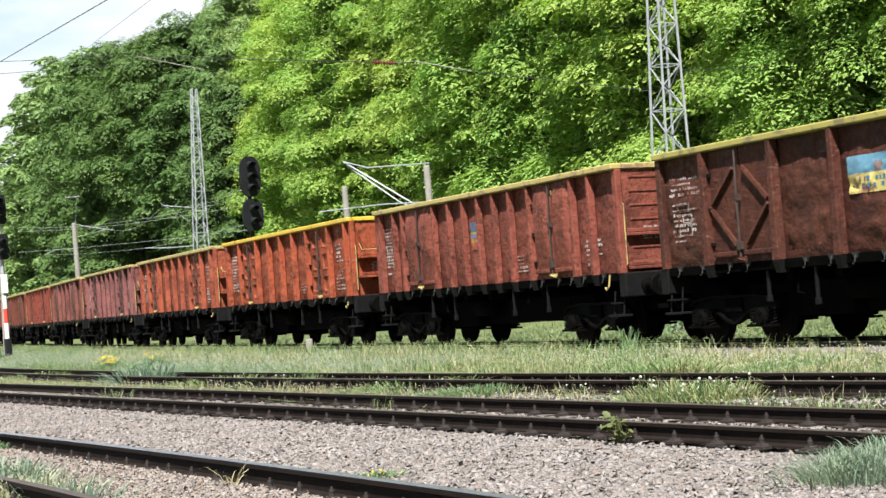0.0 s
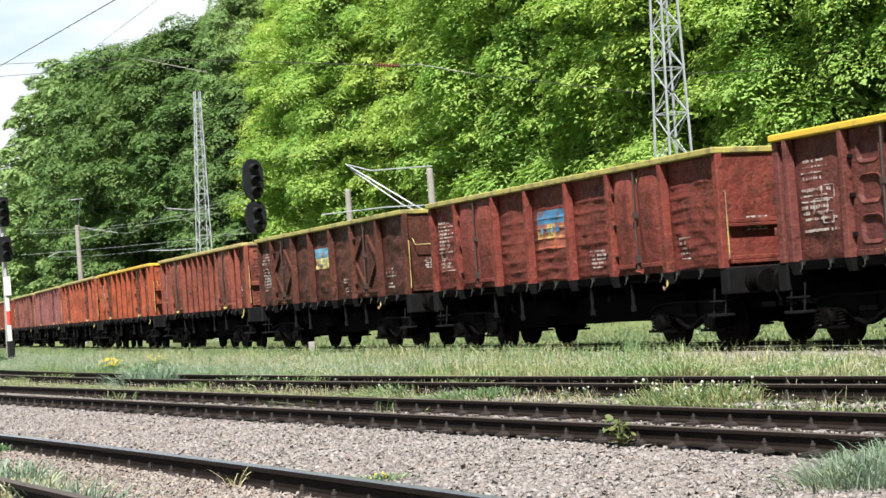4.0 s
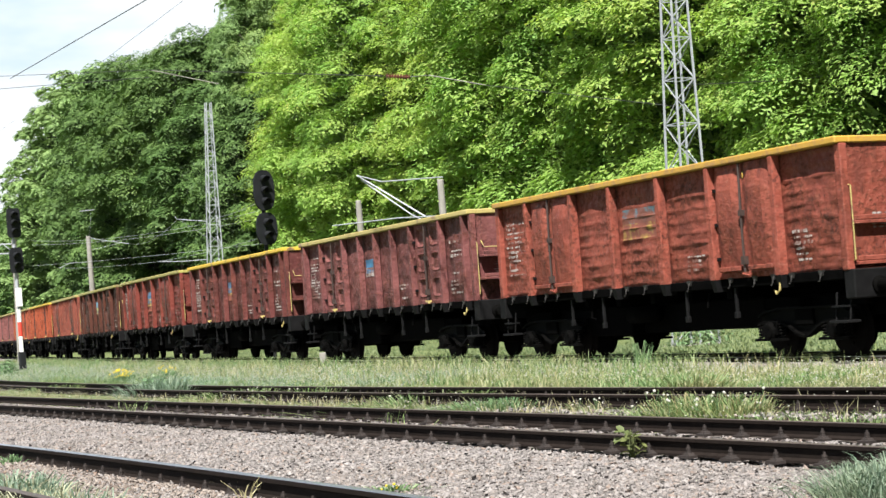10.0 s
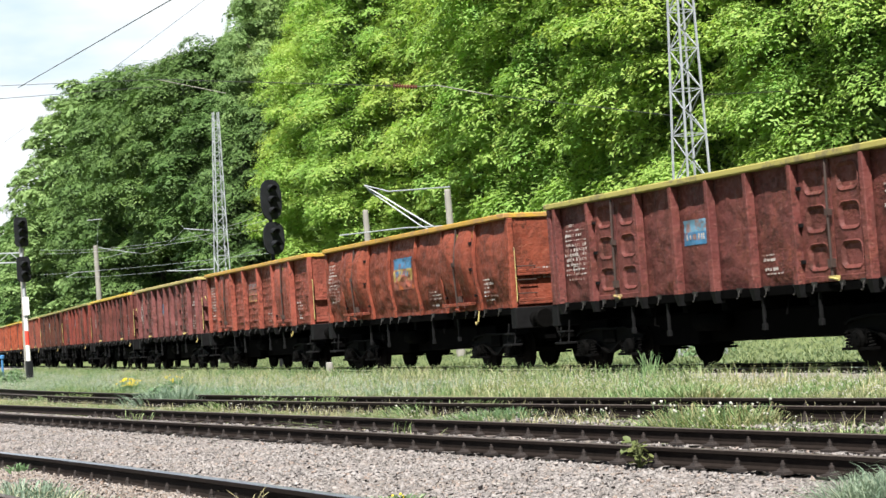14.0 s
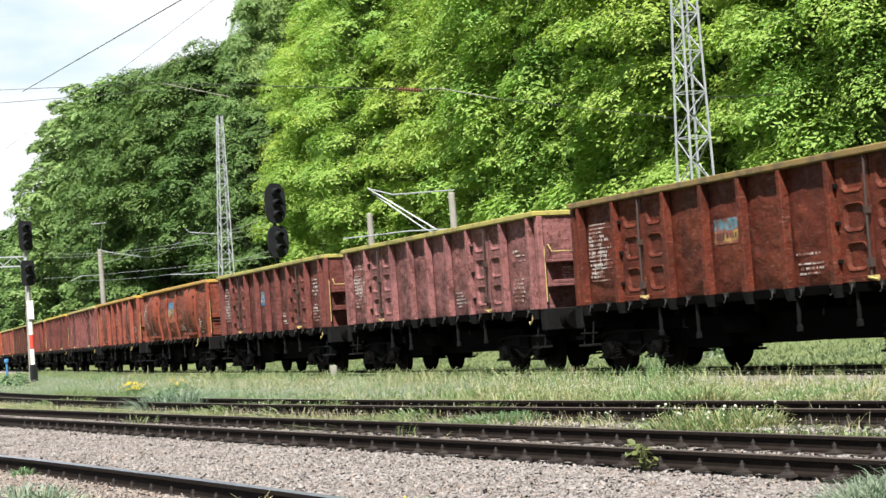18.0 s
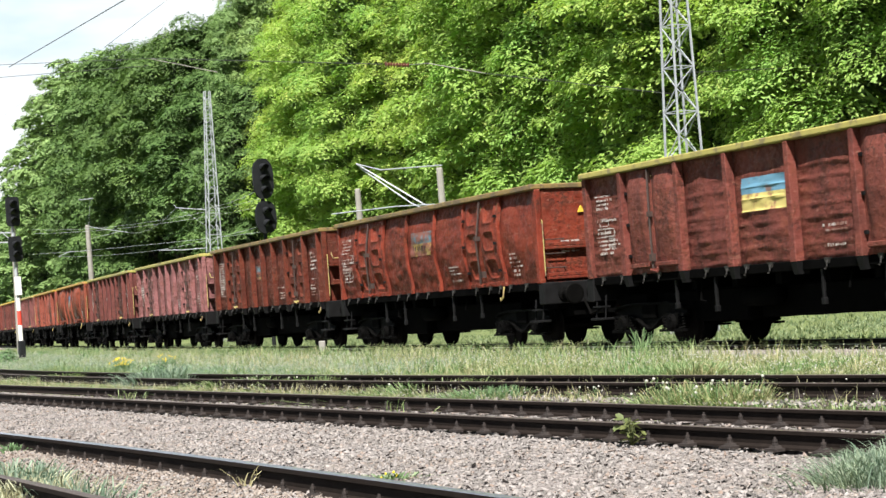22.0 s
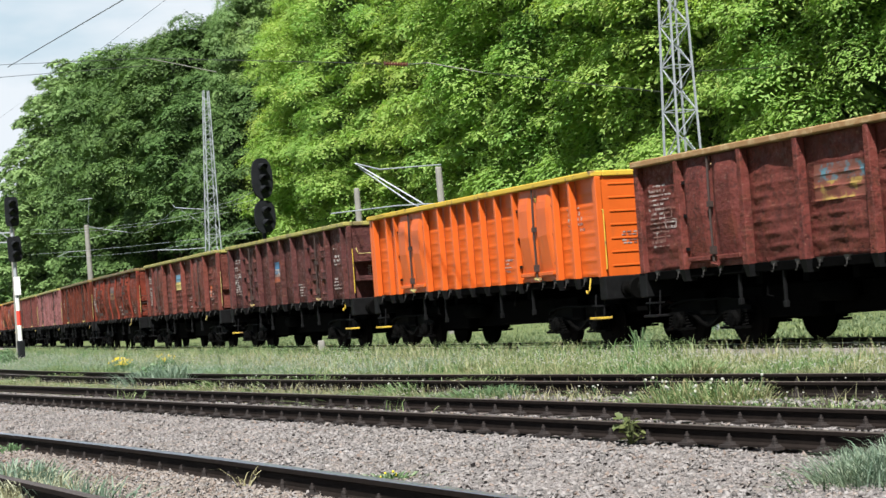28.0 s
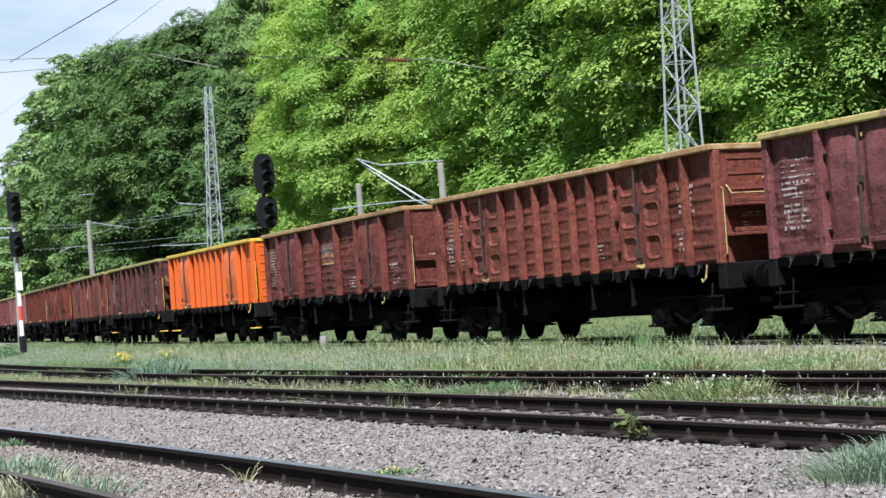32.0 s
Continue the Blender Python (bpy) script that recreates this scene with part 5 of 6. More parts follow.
    # the dark trees and the pale ones beyond, by the height of their tops
    for s, top, protos in ((105, 26.0, ash), (112, 24.5, ash), (103, 15.5, dark), (117, 24.8, ash), (115, 18.2, high), (122, 21.0, high), (129, 21.8, high), (136, 22.0, high), (143, 22.3, dark), (151, 22.6, dark), (159, 23.2, dark), (167, 23.6, dark), (175, 25.4, pale), (184, 28.4, pale), (193, 30.2, pale), (202, 30.0, pale), (210, 26.5, pale)):
        put(protos, s, (16.0 if protos is ash else 13.0) + rng.uniform(-1.0, 1.0), top / (20.4 if protos in (dark, high) else 25.0), 1.3 if s > 190 else 0.85 if protos is ash else 1.0)
    # a hidden second row, added so that its crowns shade the hollow
    for s in (111, 118, 126, 133):
        put(high, s, 19.0 + rng.uniform(-0.8, 0.8), 1.0)
    s = 217.0
    while s < 330:
        put(far, s, 13.0 + rng.uniform(-1.5, 1.5), rng.uniform(1.0, 1.1))
        s += rng.uniform(7.0, 9.0)
    s = 120.0
    while s < 260:
        put(far, s, 24.0 + rng.uniform(-1.5, 1.5), rng.uniform(0.75, 0.85))
        s += rng.uniform(8.0, 10.0)
    for s, back, k in ((113, 21, 1.12), (130, 25, 1.3), (139, 25, 1.34), (148, 25, 1.36), (157, 26, 1.32)):
        put(pale, s, back, k)


forest()

# ---- masts, posts and signals ----


def lattice_mast(x, y, height, base_w, top_w, lean, label):
    t = thing("lattice_mast", pose(x, y, ground_z(x, y) - 0.05, 0, lean, 26), label, "catenary mast", "lattice masts")

    def corner(i, z):
        w = base_w + (top_w - base_w) * z / height
        return Vector(((-0.5, 0.5, 0.5, -0.5)[i] * w, (-0.5, -0.5, 0.5, 0.5)[i] * w, z))
    for i in range(4):
        bm = bmesh.new()
        a, b = corner(i, 0), corner(i, height)
        tube(bm, [a, b], 0.033, 4)
        part("leg", bm, GALV, t)
    z, k = 0.0, 0
    while z < height - 0.3:
        step = 0.95 * (base_w + (top_w - base_w) * z / height)
        z2 = min(height, z + step)
        for i in range(4):
            j = (i + 1) % 4
            bm = bmesh.new()
            p, q = (corner(i, z), corner(j, z2)) if (k + i) % 2 else (corner(j, z), corner(i, z2))
            tube(bm, [p, q], 0.017, 4)
            if k % 2 == 0:
                tube(bm, [corner(i, z), corner(j, z)], 0.016, 4)
            part("brace", bm, GALV, t)
        z, k = z2, k + 1
    part("footing", boxes((-base_w * 0.75, base_w * 0.75, -base_w * 0.75, base_w * 0.75, -0.3, 0.07), bevel=0.03), CONCRETE, t)
    return t


tall_mast = lattice_mast(-12.9, 94.0, 13.75, 0.9, 0.27, 1.1, "grey galvanised steel lattice mast behind the train")
lattice_mast(6.34, 46.0, 14.0, 0.9, 0.3, 0.6, "grey galvanised steel lattice mast before the trees")


def post(x, y, height, r, lean, label):
    t = thing("concrete_post", pose(x, y, ground_z(x, y) - 0.1, 0, lean, 20), label, "catenary post", "concrete posts")
    bm = bmesh.new()
    lathe(bm, [(0, r * 1.2), (height - 0.05, r * 0.85), (height, r * 0.7)], "z", 10)
    part("shaft", bm, CONCRETE, t, smooth=False)
    return t


b_post = post(-0.09, 66.0, 6.5, 0.15, -1.0, "round weathered concrete post with a catenary arm")
post(-3.95, 79.0, 6.75, 0.16, -0.8, "round weathered concrete post")
d_post = post(-26.6, 128.0, 8.95, 0.2, -0.8, "round weathered concrete post")


def arm(name, parent, *runs):
    inv = parent.matrix_world.inverted()
    bm = bmesh.new()
    for pts, r in runs:
        tube(bm, [inv @ Vector(p) for p in pts], r, 6)
    return part(name, bm, GALV, parent)


bpy.context.view_layer.update()
arm("cantilever", b_post, ([(-0.09, 66.0, 6.61), (-2.52, 68.61, 6.8), (-3.53, 69.47, 7.18)], 0.026), ([(-3.53, 69.47, 7.18), (-0.97, 67.74, 5.31), (-0.09, 66.04, 4.7)], 0.034), ([(-3.39, 69.47, 7.0), (-1.39, 67.91, 5.35), (-0.09, 66.04, 4.52)], 0.03))
arm("registration_arm", b_post, ([(-4.65, 69.47, 5.23), (-1.98, 67.74, 5.26), (-0.09, 66.04, 5.13)], 0.024))

arm("cantilever", d_post, ([(-26.62, 128.0, 8.85), (-25.88, 128.0, 8.64), (-23.75, 128.0, 8.2)], 0.024), ([(-26.65, 128.0, 7.9), (-24.4, 128.0, 8.3)], 0.011))
arm("registration_arm", d_post, ([(-26.72, 128.0, 7.05), (-28.23, 128.0, 7.06), (-29.0, 128.0, 6.75)], 0.024))
arm("top_bracket", d_post, ([(-26.62, 128.0, 8.85), (-26.4, 128.0, 10.88)], 0.007), ([(-26.15, 128.0, 10.89), (-27.26, 128.0, 10.86)], 0.027))
arm("cantilever", tall_mast, ([(-13.1, 94.0, 7.31), (-14.72, 94.0, 7.54), (-14.85, 94.0, 7.7)], 0.020), ([(-13.1, 94.0, 6.4), (-14.6, 94.0, 7.5)], 0.007))
arm("registration_arm", tall_mast, ([(-13.2, 94.0, 5.24), (-14.6, 94.0, 5.22), (-15.84, 94.0, 5.3)], 0.023))



def signal_post(x, y, zup, zlo, big, label, stripes):
    g = ground_z(x, y)
    t = thing("railway_signal", pose(x, y, g, 0, -0.8, 33), label, "railway signal", "railway signals")
    h = zup - g
    lo = zlo - g
    bm = bmesh.new()
    lathe(bm, [(-0.2, 0.085), (h - 0.3, 0.075), (h - 0.2, 0.05)], "z", 12)
    part("mast", bm, SIGNAL_BLACK if not stripes else GALV, t)
    if stripes:
        for a, b, m_ in stripes:
            bm = bmesh.new()
            lathe(bm, [(a, 0.1), (b, 0.1)], "z", 14)
            part("band", bm, m_, t)
        part("base_box", boxes((-0.15, 0.15, -0.15, 0.15, 0.0, 0.9), bevel=0.03), SIGNAL_BLACK, t)
        part("number_plate", boxes((-0.16, 0.16, -0.17, -0.14, 3.1, 4.0), bevel=0.01), SIGNAL_WHITE, t)
    for cz, lamps in ((h, 3), (lo, 2)):
        half = {(True, 3): 0.82, (True, 2): 0.66, (False, 3): 0.72, (False, 2): 0.62}[(big, lamps)]
        w = 0.46 if big else 0.33
        bm = bmesh.new()
        n, front, back = 24, [], []
        for k in range(n):
            a = k * math.tau / n
            e = 0.75 if big else 0.32
            px = math.copysign(abs(math.cos(a)) ** e, math.cos(a)) * w
            pz = math.copysign(abs(math.sin(a)) ** e, math.sin(a)) * half + cz
            front.append(bm.verts.new((px, -0.22, pz)))
            back.append(bm.verts.new((px, -0.12, pz)))
        bm.faces.new(front)
        bm.faces.new(list(reversed(back)))
        for k in range(n):
            bm.faces.new((front[k], back[k], back[(k + 1) % n], front[(k + 1) % n]))
        bmesh.ops.recalc_face_normals(bm, faces=bm.faces)
        head = part("signal_head", bm, SIGNAL_BLACK, t)
        part("housing", boxes((-0.2, 0.2, -0.12, 0.1, cz - half * 0.8, cz + half * 0.8), bevel=0.02), SIGNAL_BLACK, head)
        for k in range(lamps):
            z = cz + (k - (lamps - 1) / 2) * (2 * half / (lamps + 0.6))
            bm = bmesh.new()
            lathe(bm, [(-0.24, 0.13), (-0.222, 0.14)], "y", 16, (0, 0, z))
            part("lens", bm, LENS, head)
            bm = bmesh.new()
            r = 0.17
            arc = [radians(a) for a in range(-10, 191, 20)]
            inner = [bm.verts.new((math.cos(a) * r, -0.21, z + math.sin(a) * r)) for a in arc]
            outer = [bm.verts.new((math.cos(a) * r, -0.55 if 0.3 < a < 2.8 else -0.4, z + math.sin(a) * r - 0.05)) for a in arc]
            inner2 = [bm.verts.new((math.cos(a) * r * 0.93, -0.21, z + math.sin(a) * r * 0.93)) for a in arc]
            outer2 = [bm.verts.new((math.cos(a) * r * 0.93, -0.55 if 0.3 < a < 2.8 else -0.4, z + math.sin(a) * r * 0.93 - 0.05)) for a in arc]
            for k2 in range(len(arc) - 1):
                bm.faces.new((inner[k2], inner[k2 + 1], outer[k2 + 1], outer[k2]))
                bm.faces.new((inner2[k2], outer2[k2], outer2[k2 + 1], inner2[k2 + 1]))
                bm.faces.new((outer[k2], outer[k2 + 1], outer2[k2 + 1], outer2[k2]))
            part("hood", bm, SIGNAL_BLACK, head)
    return t


signal_post(-7.37, 70.0, 6.88, 5.32, True, "black two-headed railway signal behind the train", None)
signal_post(-21.04, 83.8, 7.23, 5.41, False, "black railway signal on a red and white banded post", [(0.9, 1.65, SIGNAL_WHITE), (1.65, 2.35, SIGNAL_RED), (2.35, 3.0, SIGNAL_WHITE)])

# ---- overhead wires ----


def wire(label, pts, r, insulator=False, material=WIRE):
    bm = bmesh.new()
    tube(bm, pts, r, 5)
    t = part("overhead_wire" if not insulator else "insulator_rod", bm, material if not insulator else CONCRETE)
    return tagged(t, label, "overhead wire", "overhead wires")


for name_, pts, r in (("high feeder wire crossing the sky", [(-22.35, 90.0, 15.25), (-10.26, 60.0, 12.92), (-4.62, 45.0, 11.54), (0, 32, 10.2)], 0.02),
                      ("high feeder wire crossing the sky", [(-23.86, 110.0, 17.38), (-11.1, 75.0, 15.68), (-4.34, 55.0, 14.36), (0, 42, 13.5)], 0.009),
                      ("span wire between the masts", [(-25.55, 95.0, 16.22), (-13.36, 80.0, 13.65), (-1.95, 62.0, 10.08)], 0.014),
                      ("span wire between the masts", [(-25.59, 95.0, 15.47), (-18.14, 85.0, 14.03), (-13.39, 80.0, 13.31)], 0.014),
                      ("span wire between the masts", [(-1.08, 62.0, 9.98), (-0.32, 62.0, 9.99)], 0.014),
                      ("span wire between the masts", [(1.68, 62.0, 9.49), (6.38, 47.0, 6.59)], 0.012),
                      ("span wire between the masts", [(6.59, 46.0, 7.03), (10.53, 50.0, 7.44)], 0.012),
                      ("slack wire against the sky", [(-23.46, 90.0, 12.29), (-35.7, 150.0, 21.7)], 0.006)):
    wire(name_, pts, r)
# carrier and contact wires of the lines beyond the train, sagging from arm to arm
for a, b, sag, r in (((-9.87, 94.0, 7.75), (-30.9, 128.0, 8.9), 0.55, 0.009), ((-9.84, 94.0, 7.3), (-30.9, 128.0, 8.6), 0.35, 0.009), ((-14.72, 94.0, 7.54), (-23.75, 128.0, 8.2), 0.5, 0.009), ((-9.82, 94.0, 5.9), (-31.0, 128.0, 7.05), 0.1, 0.01), ((-15.84, 94.0, 5.3), (-29.0, 128.0, 6.75), 0.1, 0.008), ((-7.77, 70.0, 6.36), (-14.72, 94.0, 7.54), 0.3, 0.008), ((-6.94, 70.0, 5.13), (-15.84, 94.0, 5.3), 0.1, 0.008)):
    a, b = Vector(a), Vector(b)
    wire("thin contact wire along the line", [tuple(a.lerp(b, f / 8) - Vector((0, 0, sag * 4 * f / 8 * (1 - f / 8)))) for f in range(9)], r, material=GALV)
for pts in ([(-13.36, 80.0, 13.65), (-10.21, 80.0, 12.78)], [(-0.32, 62.0, 9.99), (1.68, 62.0, 9.49)], [(10.53, 50.0, 7.44), (12.3, 50.0, 7.64)]):
    wire("pale tension rod in a span wire", pts, 0.02, True)


def insulator():
    t = thing("insulator_string", look((-1.95, 62.0, 10.08), (-1.08, 62.0, 9.98)), "brown ribbed porcelain insulator in a span wire", "insulator")
    bm = bmesh.new()
    prof = []
    for k in range(9):
        prof += [(-0.95 + k * 0.1, 0.05), (-0.93 + k * 0.1, 0.12), (-0.88 + k * 0.1, 0.05)]
    lathe(bm, prof, "z", 12)
    part("body", bm, INSUL, t)


insulator()


def truss_arm():
    t = thing("catenary_gantry", Matrix(), "pale steel lattice gantry arm on a post", "catenary gantry")
    bm = bmesh.new()
    for dz in (0.0, 0.55):
        tube(bm, [(-29.5, 100.0, 6.75 + dz), (-25.25, 100.0, 6.62 + dz)], 0.05, 4)
    part("chord", bm, GALV, t)
    for k in range(7):
        x = -29.5 + k * 0.6
        bm = bmesh.new()
        tube(bm, [(x, 100.0, 6.75), (x + 0.6, 100.0, 7.2)] if k % 2 else [(x, 100.0, 7.25), (x + 0.6, 100.0, 6.7)], 0.03, 4)
        part("brace", bm, GALV, t)
    bm = bmesh.new()
    lathe(bm, [(0.0, 0.2), (7.4, 0.14)], "z", 10, (-25.2, 100.0, 0))
    part("shaft", bm, CONCRETE, t)


truss_arm()

# ---- grass ----


def blades(name, spots, density, height, spread, seed, material, label, width=0.010):
    """Grass over strips: (line, s0, s1, lat0, lat1)."""
    rng = np.random.default_rng(seed)
    out = []
    for k, s0, s1, l0, l1, dens in spots:
        n = int((s1 - s0) * abs(l1 - l0) * dens * density)
        s, la = rng.uniform(s0, s1, n), rng.uniform(min(l0, l1), max(l0, l1), n)
        xy = line_points(k, s, la)
        z = np.array([ground_z(x, y) for x, y in xy]) - 0.03
        # patchy: thin out where a slow noise is low
        keep = np.array([noise.noise((x * 0.55, y * 0.55, seed)) for x, y in xy]) > -0.25 + 0.25 * rng.normal(size=n)
        xy, z = xy[keep], z[keep]
        n = len(z)
        h = height * rng.uniform(0.45, 1.2, n)
        lean = rng.normal(size=(n, 2)) * h[:, None] * spread
        ang = rng.uniform(0, math.pi, n)
        w = width * rng.uniform(0.6, 1.4, n)
        side = np.stack([np.cos(ang) * w, np.sin(ang) * w, 0 * w], 1)
        p = np.concatenate([xy, z[:, None]], 1)
        midp = p + np.concatenate([lean * 0.35, (h * 0.6)[:, None]], 1)
        tip = p + np.concatenate([lean, h[:, None]], 1)
        out.append(np.stack([p - side, p + side, midp + side * 0.8, midp - side * 0.8], 1))
        out.append(np.stack([midp - side * 0.8, midp + side * 0.8, tip + side * 0.12, tip - side * 0.12], 1))
    ob = quads(name, np.concatenate(out), material)
    return tagged(ob, label, "grass", kind="stuff")


blades("grass_strip", [(4, -8, 30, 1.25, 4.3, 1.0), (4, 30, 60, 1.1, 6.2, 0.65), (4, 60, 115, 0.8, 9.0, 0.3)], 380, 0.155, 0.55, 3, GRASS, "pale uneven meadow grass beside the train", width=0.0065)
blades("grass_strip", [(4, -8, 60, 0.9, 4.3, 1.0)], 30, 0.36, 0.3, 7, GRASS, "scattered tall dry grass stalks", width=0.005)
blades("blue_green_grass", [(4, 30, 60, 1.0, 6.0, 1.0), (4, 60, 110, 0.8, 8.5, 0.6)], 90, 0.18, 0.5, 18, CORNER, "pale blue-green grass in the meadow strip", width=0.009)
blades("grass_strip", [(4, 24, 60, 0.9, 2.6, 1.0), (4, 60, 115, 0.8, 3.2, 0.5)], 150, 0.34, 0.4, 23, GRASS, "taller grass close to the train", width=0.008)
blades("dry_grass", [(4, -8, 60, 1.1, 4.4, 1.0), (3, 5, 24, -2.6, 0.8, 0.8), (3, 16, 48, 0.05, 1.3, 1.2)], 55, 0.24, 0.3, 17, DRY, "pale dry grass stalks among the green", width=0.005)
blades("grass_verge", [(4, -6, 45, -12, -2.4, 1.0), (4, 45, 90, -12, -2.4, 0.5)], 60, 0.13, 0.5, 4, VERGE, "grass behind the train's track", width=0.016)
blades("grass_between_rails", [(3, 18, 46, -2.4, 1.3, 1.0), (3, 6, 18, -3.0, -1.4, 1.0), (3, 10, 17, -1.3, 1.2, 0.7)], 260, 0.15, 0.5, 5, GRASS, "thin grass between the rusty rails", width=0.007)

PLACES = {'leafy_plant': (1.48, 15.34), 'low_yellow_weed': (-0.62, 13.83), 'yellow_flowers': (-9.83, 50.99), 'yellow_flowers2': (-8.37, 49.92), 'white_stone': (-3.52, 24.58), 'pale_tuft': (-1.76, 14.02), 'left_grass': (-3.83, 15.62), 'left_grass2': (-5.23, 20.08), 'green_tuft': (0.49, 23.12), 'dandelion_a': (2.49, 19.64), 'dandelion_b': (3.00, 19.02), 'stalk_a': (1.57, 21.48), 'stalk_b': (3.61, 19.32), 'stalk_c': (4.30, 18.00), 'mid_tuft': (-0.45, 25.50), 'mid_tuft2': (-2.40, 30.31), 'mid_tuft3': (-4.02, 32.26), 'rail_gap': (3.08, 23.25), 'blue_grass': (-6.3, 36.8), 'left_tuft': (-10.39, 44.22), 'rail_stalks': (-0.82, 21.52), 'tall_stalk': (3.33, 31.40), 'marker': (-3.72, 47.90), 'blue_post': (-29.28, 110.87), 'rail_stalks2': (-6.00, 31.30), 'green_b': (2.10, 21.87)}


def tuft(name, place, rx, ry, n, height, material, label, seed, width=0.008, spread=0.45, category="grass tuft"):
    """One clump of grass round a place."""
    rng = np.random.default_rng(seed)
    x, y = PLACES[place] if isinstance(place, str) else place
    t = thing(name, pose(x, y, ground_z(x, y) - 0.02), label, category)
    p = rng.normal(size=(n, 2)) * np.array([rx, ry]) * 0.5
    h = height * rng.uniform(0.4, 1.15, n) * np.exp(-0.35 * (p[:, 0] ** 2 / rx ** 2 + p[:, 1] ** 2 / ry ** 2))
    lean = rng.normal(size=(n, 2)) * h[:, None] * spread + p * 0.35
    ang = rng.uniform(0, math.pi, n)
    w = width * rng.uniform(0.6, 1.4, n)
    side = np.stack([np.cos(ang) * w, np.sin(ang) * w, 0 * w], 1)
    b = np.concatenate([p, np.zeros((n, 1))], 1)
    m1 = b + np.concatenate([lean * 0.3, (h * 0.55)[:, None]], 1)
    m2 = b + np.concatenate([lean * 0.75, (h * 0.92)[:, None]], 1)
    tip = b + np.concatenate([lean * 1.2, (h * (1.0 - 0.25 * rng.uniform(0, 1, n)))[:, None]], 1)
    v = np.concatenate([np.stack([b - side, b + side, m1 + side * 0.9, m1 - side * 0.9], 1), np.stack([m1 - side * 0.9, m1 + side * 0.9, m2 + side * 0.6, m2 - side * 0.6], 1),
                        np.stack([m2 - side * 0.6, m2 + side * 0.6, tip + side * 0.08, tip - side * 0.08], 1)])
    cuts = 6 if n > 350 else 1
    where = (np.arctan2(p[:, 1], p[:, 0]) / math.tau * cuts).astype(int) % cuts
    for c in range(cuts):
        ob = quads("blade_clump", v[np.tile(where == c, 3)], material, t)
        ob["kind"] = "stuff"
    return t


def seed_heads(parent, n, rx, ry, lo, hi, r, seed, material=FLUFF, name="seed_head"):
    """Round heads on thin stalks."""
    rng = random.Random(seed)
    for k in range(n):
        x, y, h = rng.gauss(0, rx * 0.4), rng.gauss(0, ry * 0.4), rng.uniform(lo, hi)
        bm = bmesh.new()
        tube(bm, [(x, y, 0), (x + rng.uniform(-0.03, 0.03), y, h * 0.6), (x + rng.uniform(-0.05, 0.05), y, h)], 0.004, 4)
        st = part("stalk", bm, WEED, parent)
        bm = bmesh.new()
        bmesh.ops.create_icosphere(bm, subdivisions=1, radius=r * rng.uniform(0.8, 1.2), matrix=Matrix.Translation((x, y, h)))
        part(name, bm, material, st)


def specks(name, spots, density, r, zlo, zhi, seed, material, label):
    """Small pale seed heads strewn over the grass."""
    rng = np.random.default_rng(seed)
    octa = np.array([(1, 0, 0), (0, 1, 0), (-1, 0, 0), (0, -1, 0), (0, 0, 1), (0, 0, -1)], float)
    tri = [(0, 1, 4), (1, 2, 4), (2, 3, 4), (3, 0, 4), (1, 0, 5), (2, 1, 5), (3, 2, 5), (0, 3, 5)]
    verts, faces = [], []
    for k, s0, s1, l0, l1, dens in spots:
        n = int((s1 - s0) * (l1 - l0) * dens * density)
        xy = line_points(k, rng.uniform(s0, s1, n), rng.uniform(l0, l1, n))
        for x, y in xy:
            o = len(verts)
            c = np.array([x, y, ground_z(x, y) + rng.uniform(zlo, zhi)])
            verts += [tuple(c + q * r * rng.uniform(0.5, 1.3)) for q in octa]
            faces += [tuple(o + i for i in f) for f in tri]
    return tagged(raw(name, verts, faces, material), label, "flowers", kind="stuff")


specks("pale_flowers", [(4, -8, 28, 1.0, 4.3, 1.0), (4, 28, 60, 1.0, 5.6, 0.9), (4, 60, 100, 1.0, 8.0, 0.5), (3, 16, 48, 0.1, 1.3, 0.4)], 52, 0.01, 0.06, 0.22, 12, FLUFF, "small white flower heads scattered in the grass")
specks("pale_flowers", [(3, 5, 24, -3.0, 1.0, 1.0)], 4, 0.011, 0.06, 0.22, 13, FLUFF, "small white flower heads beside the rusty rails")


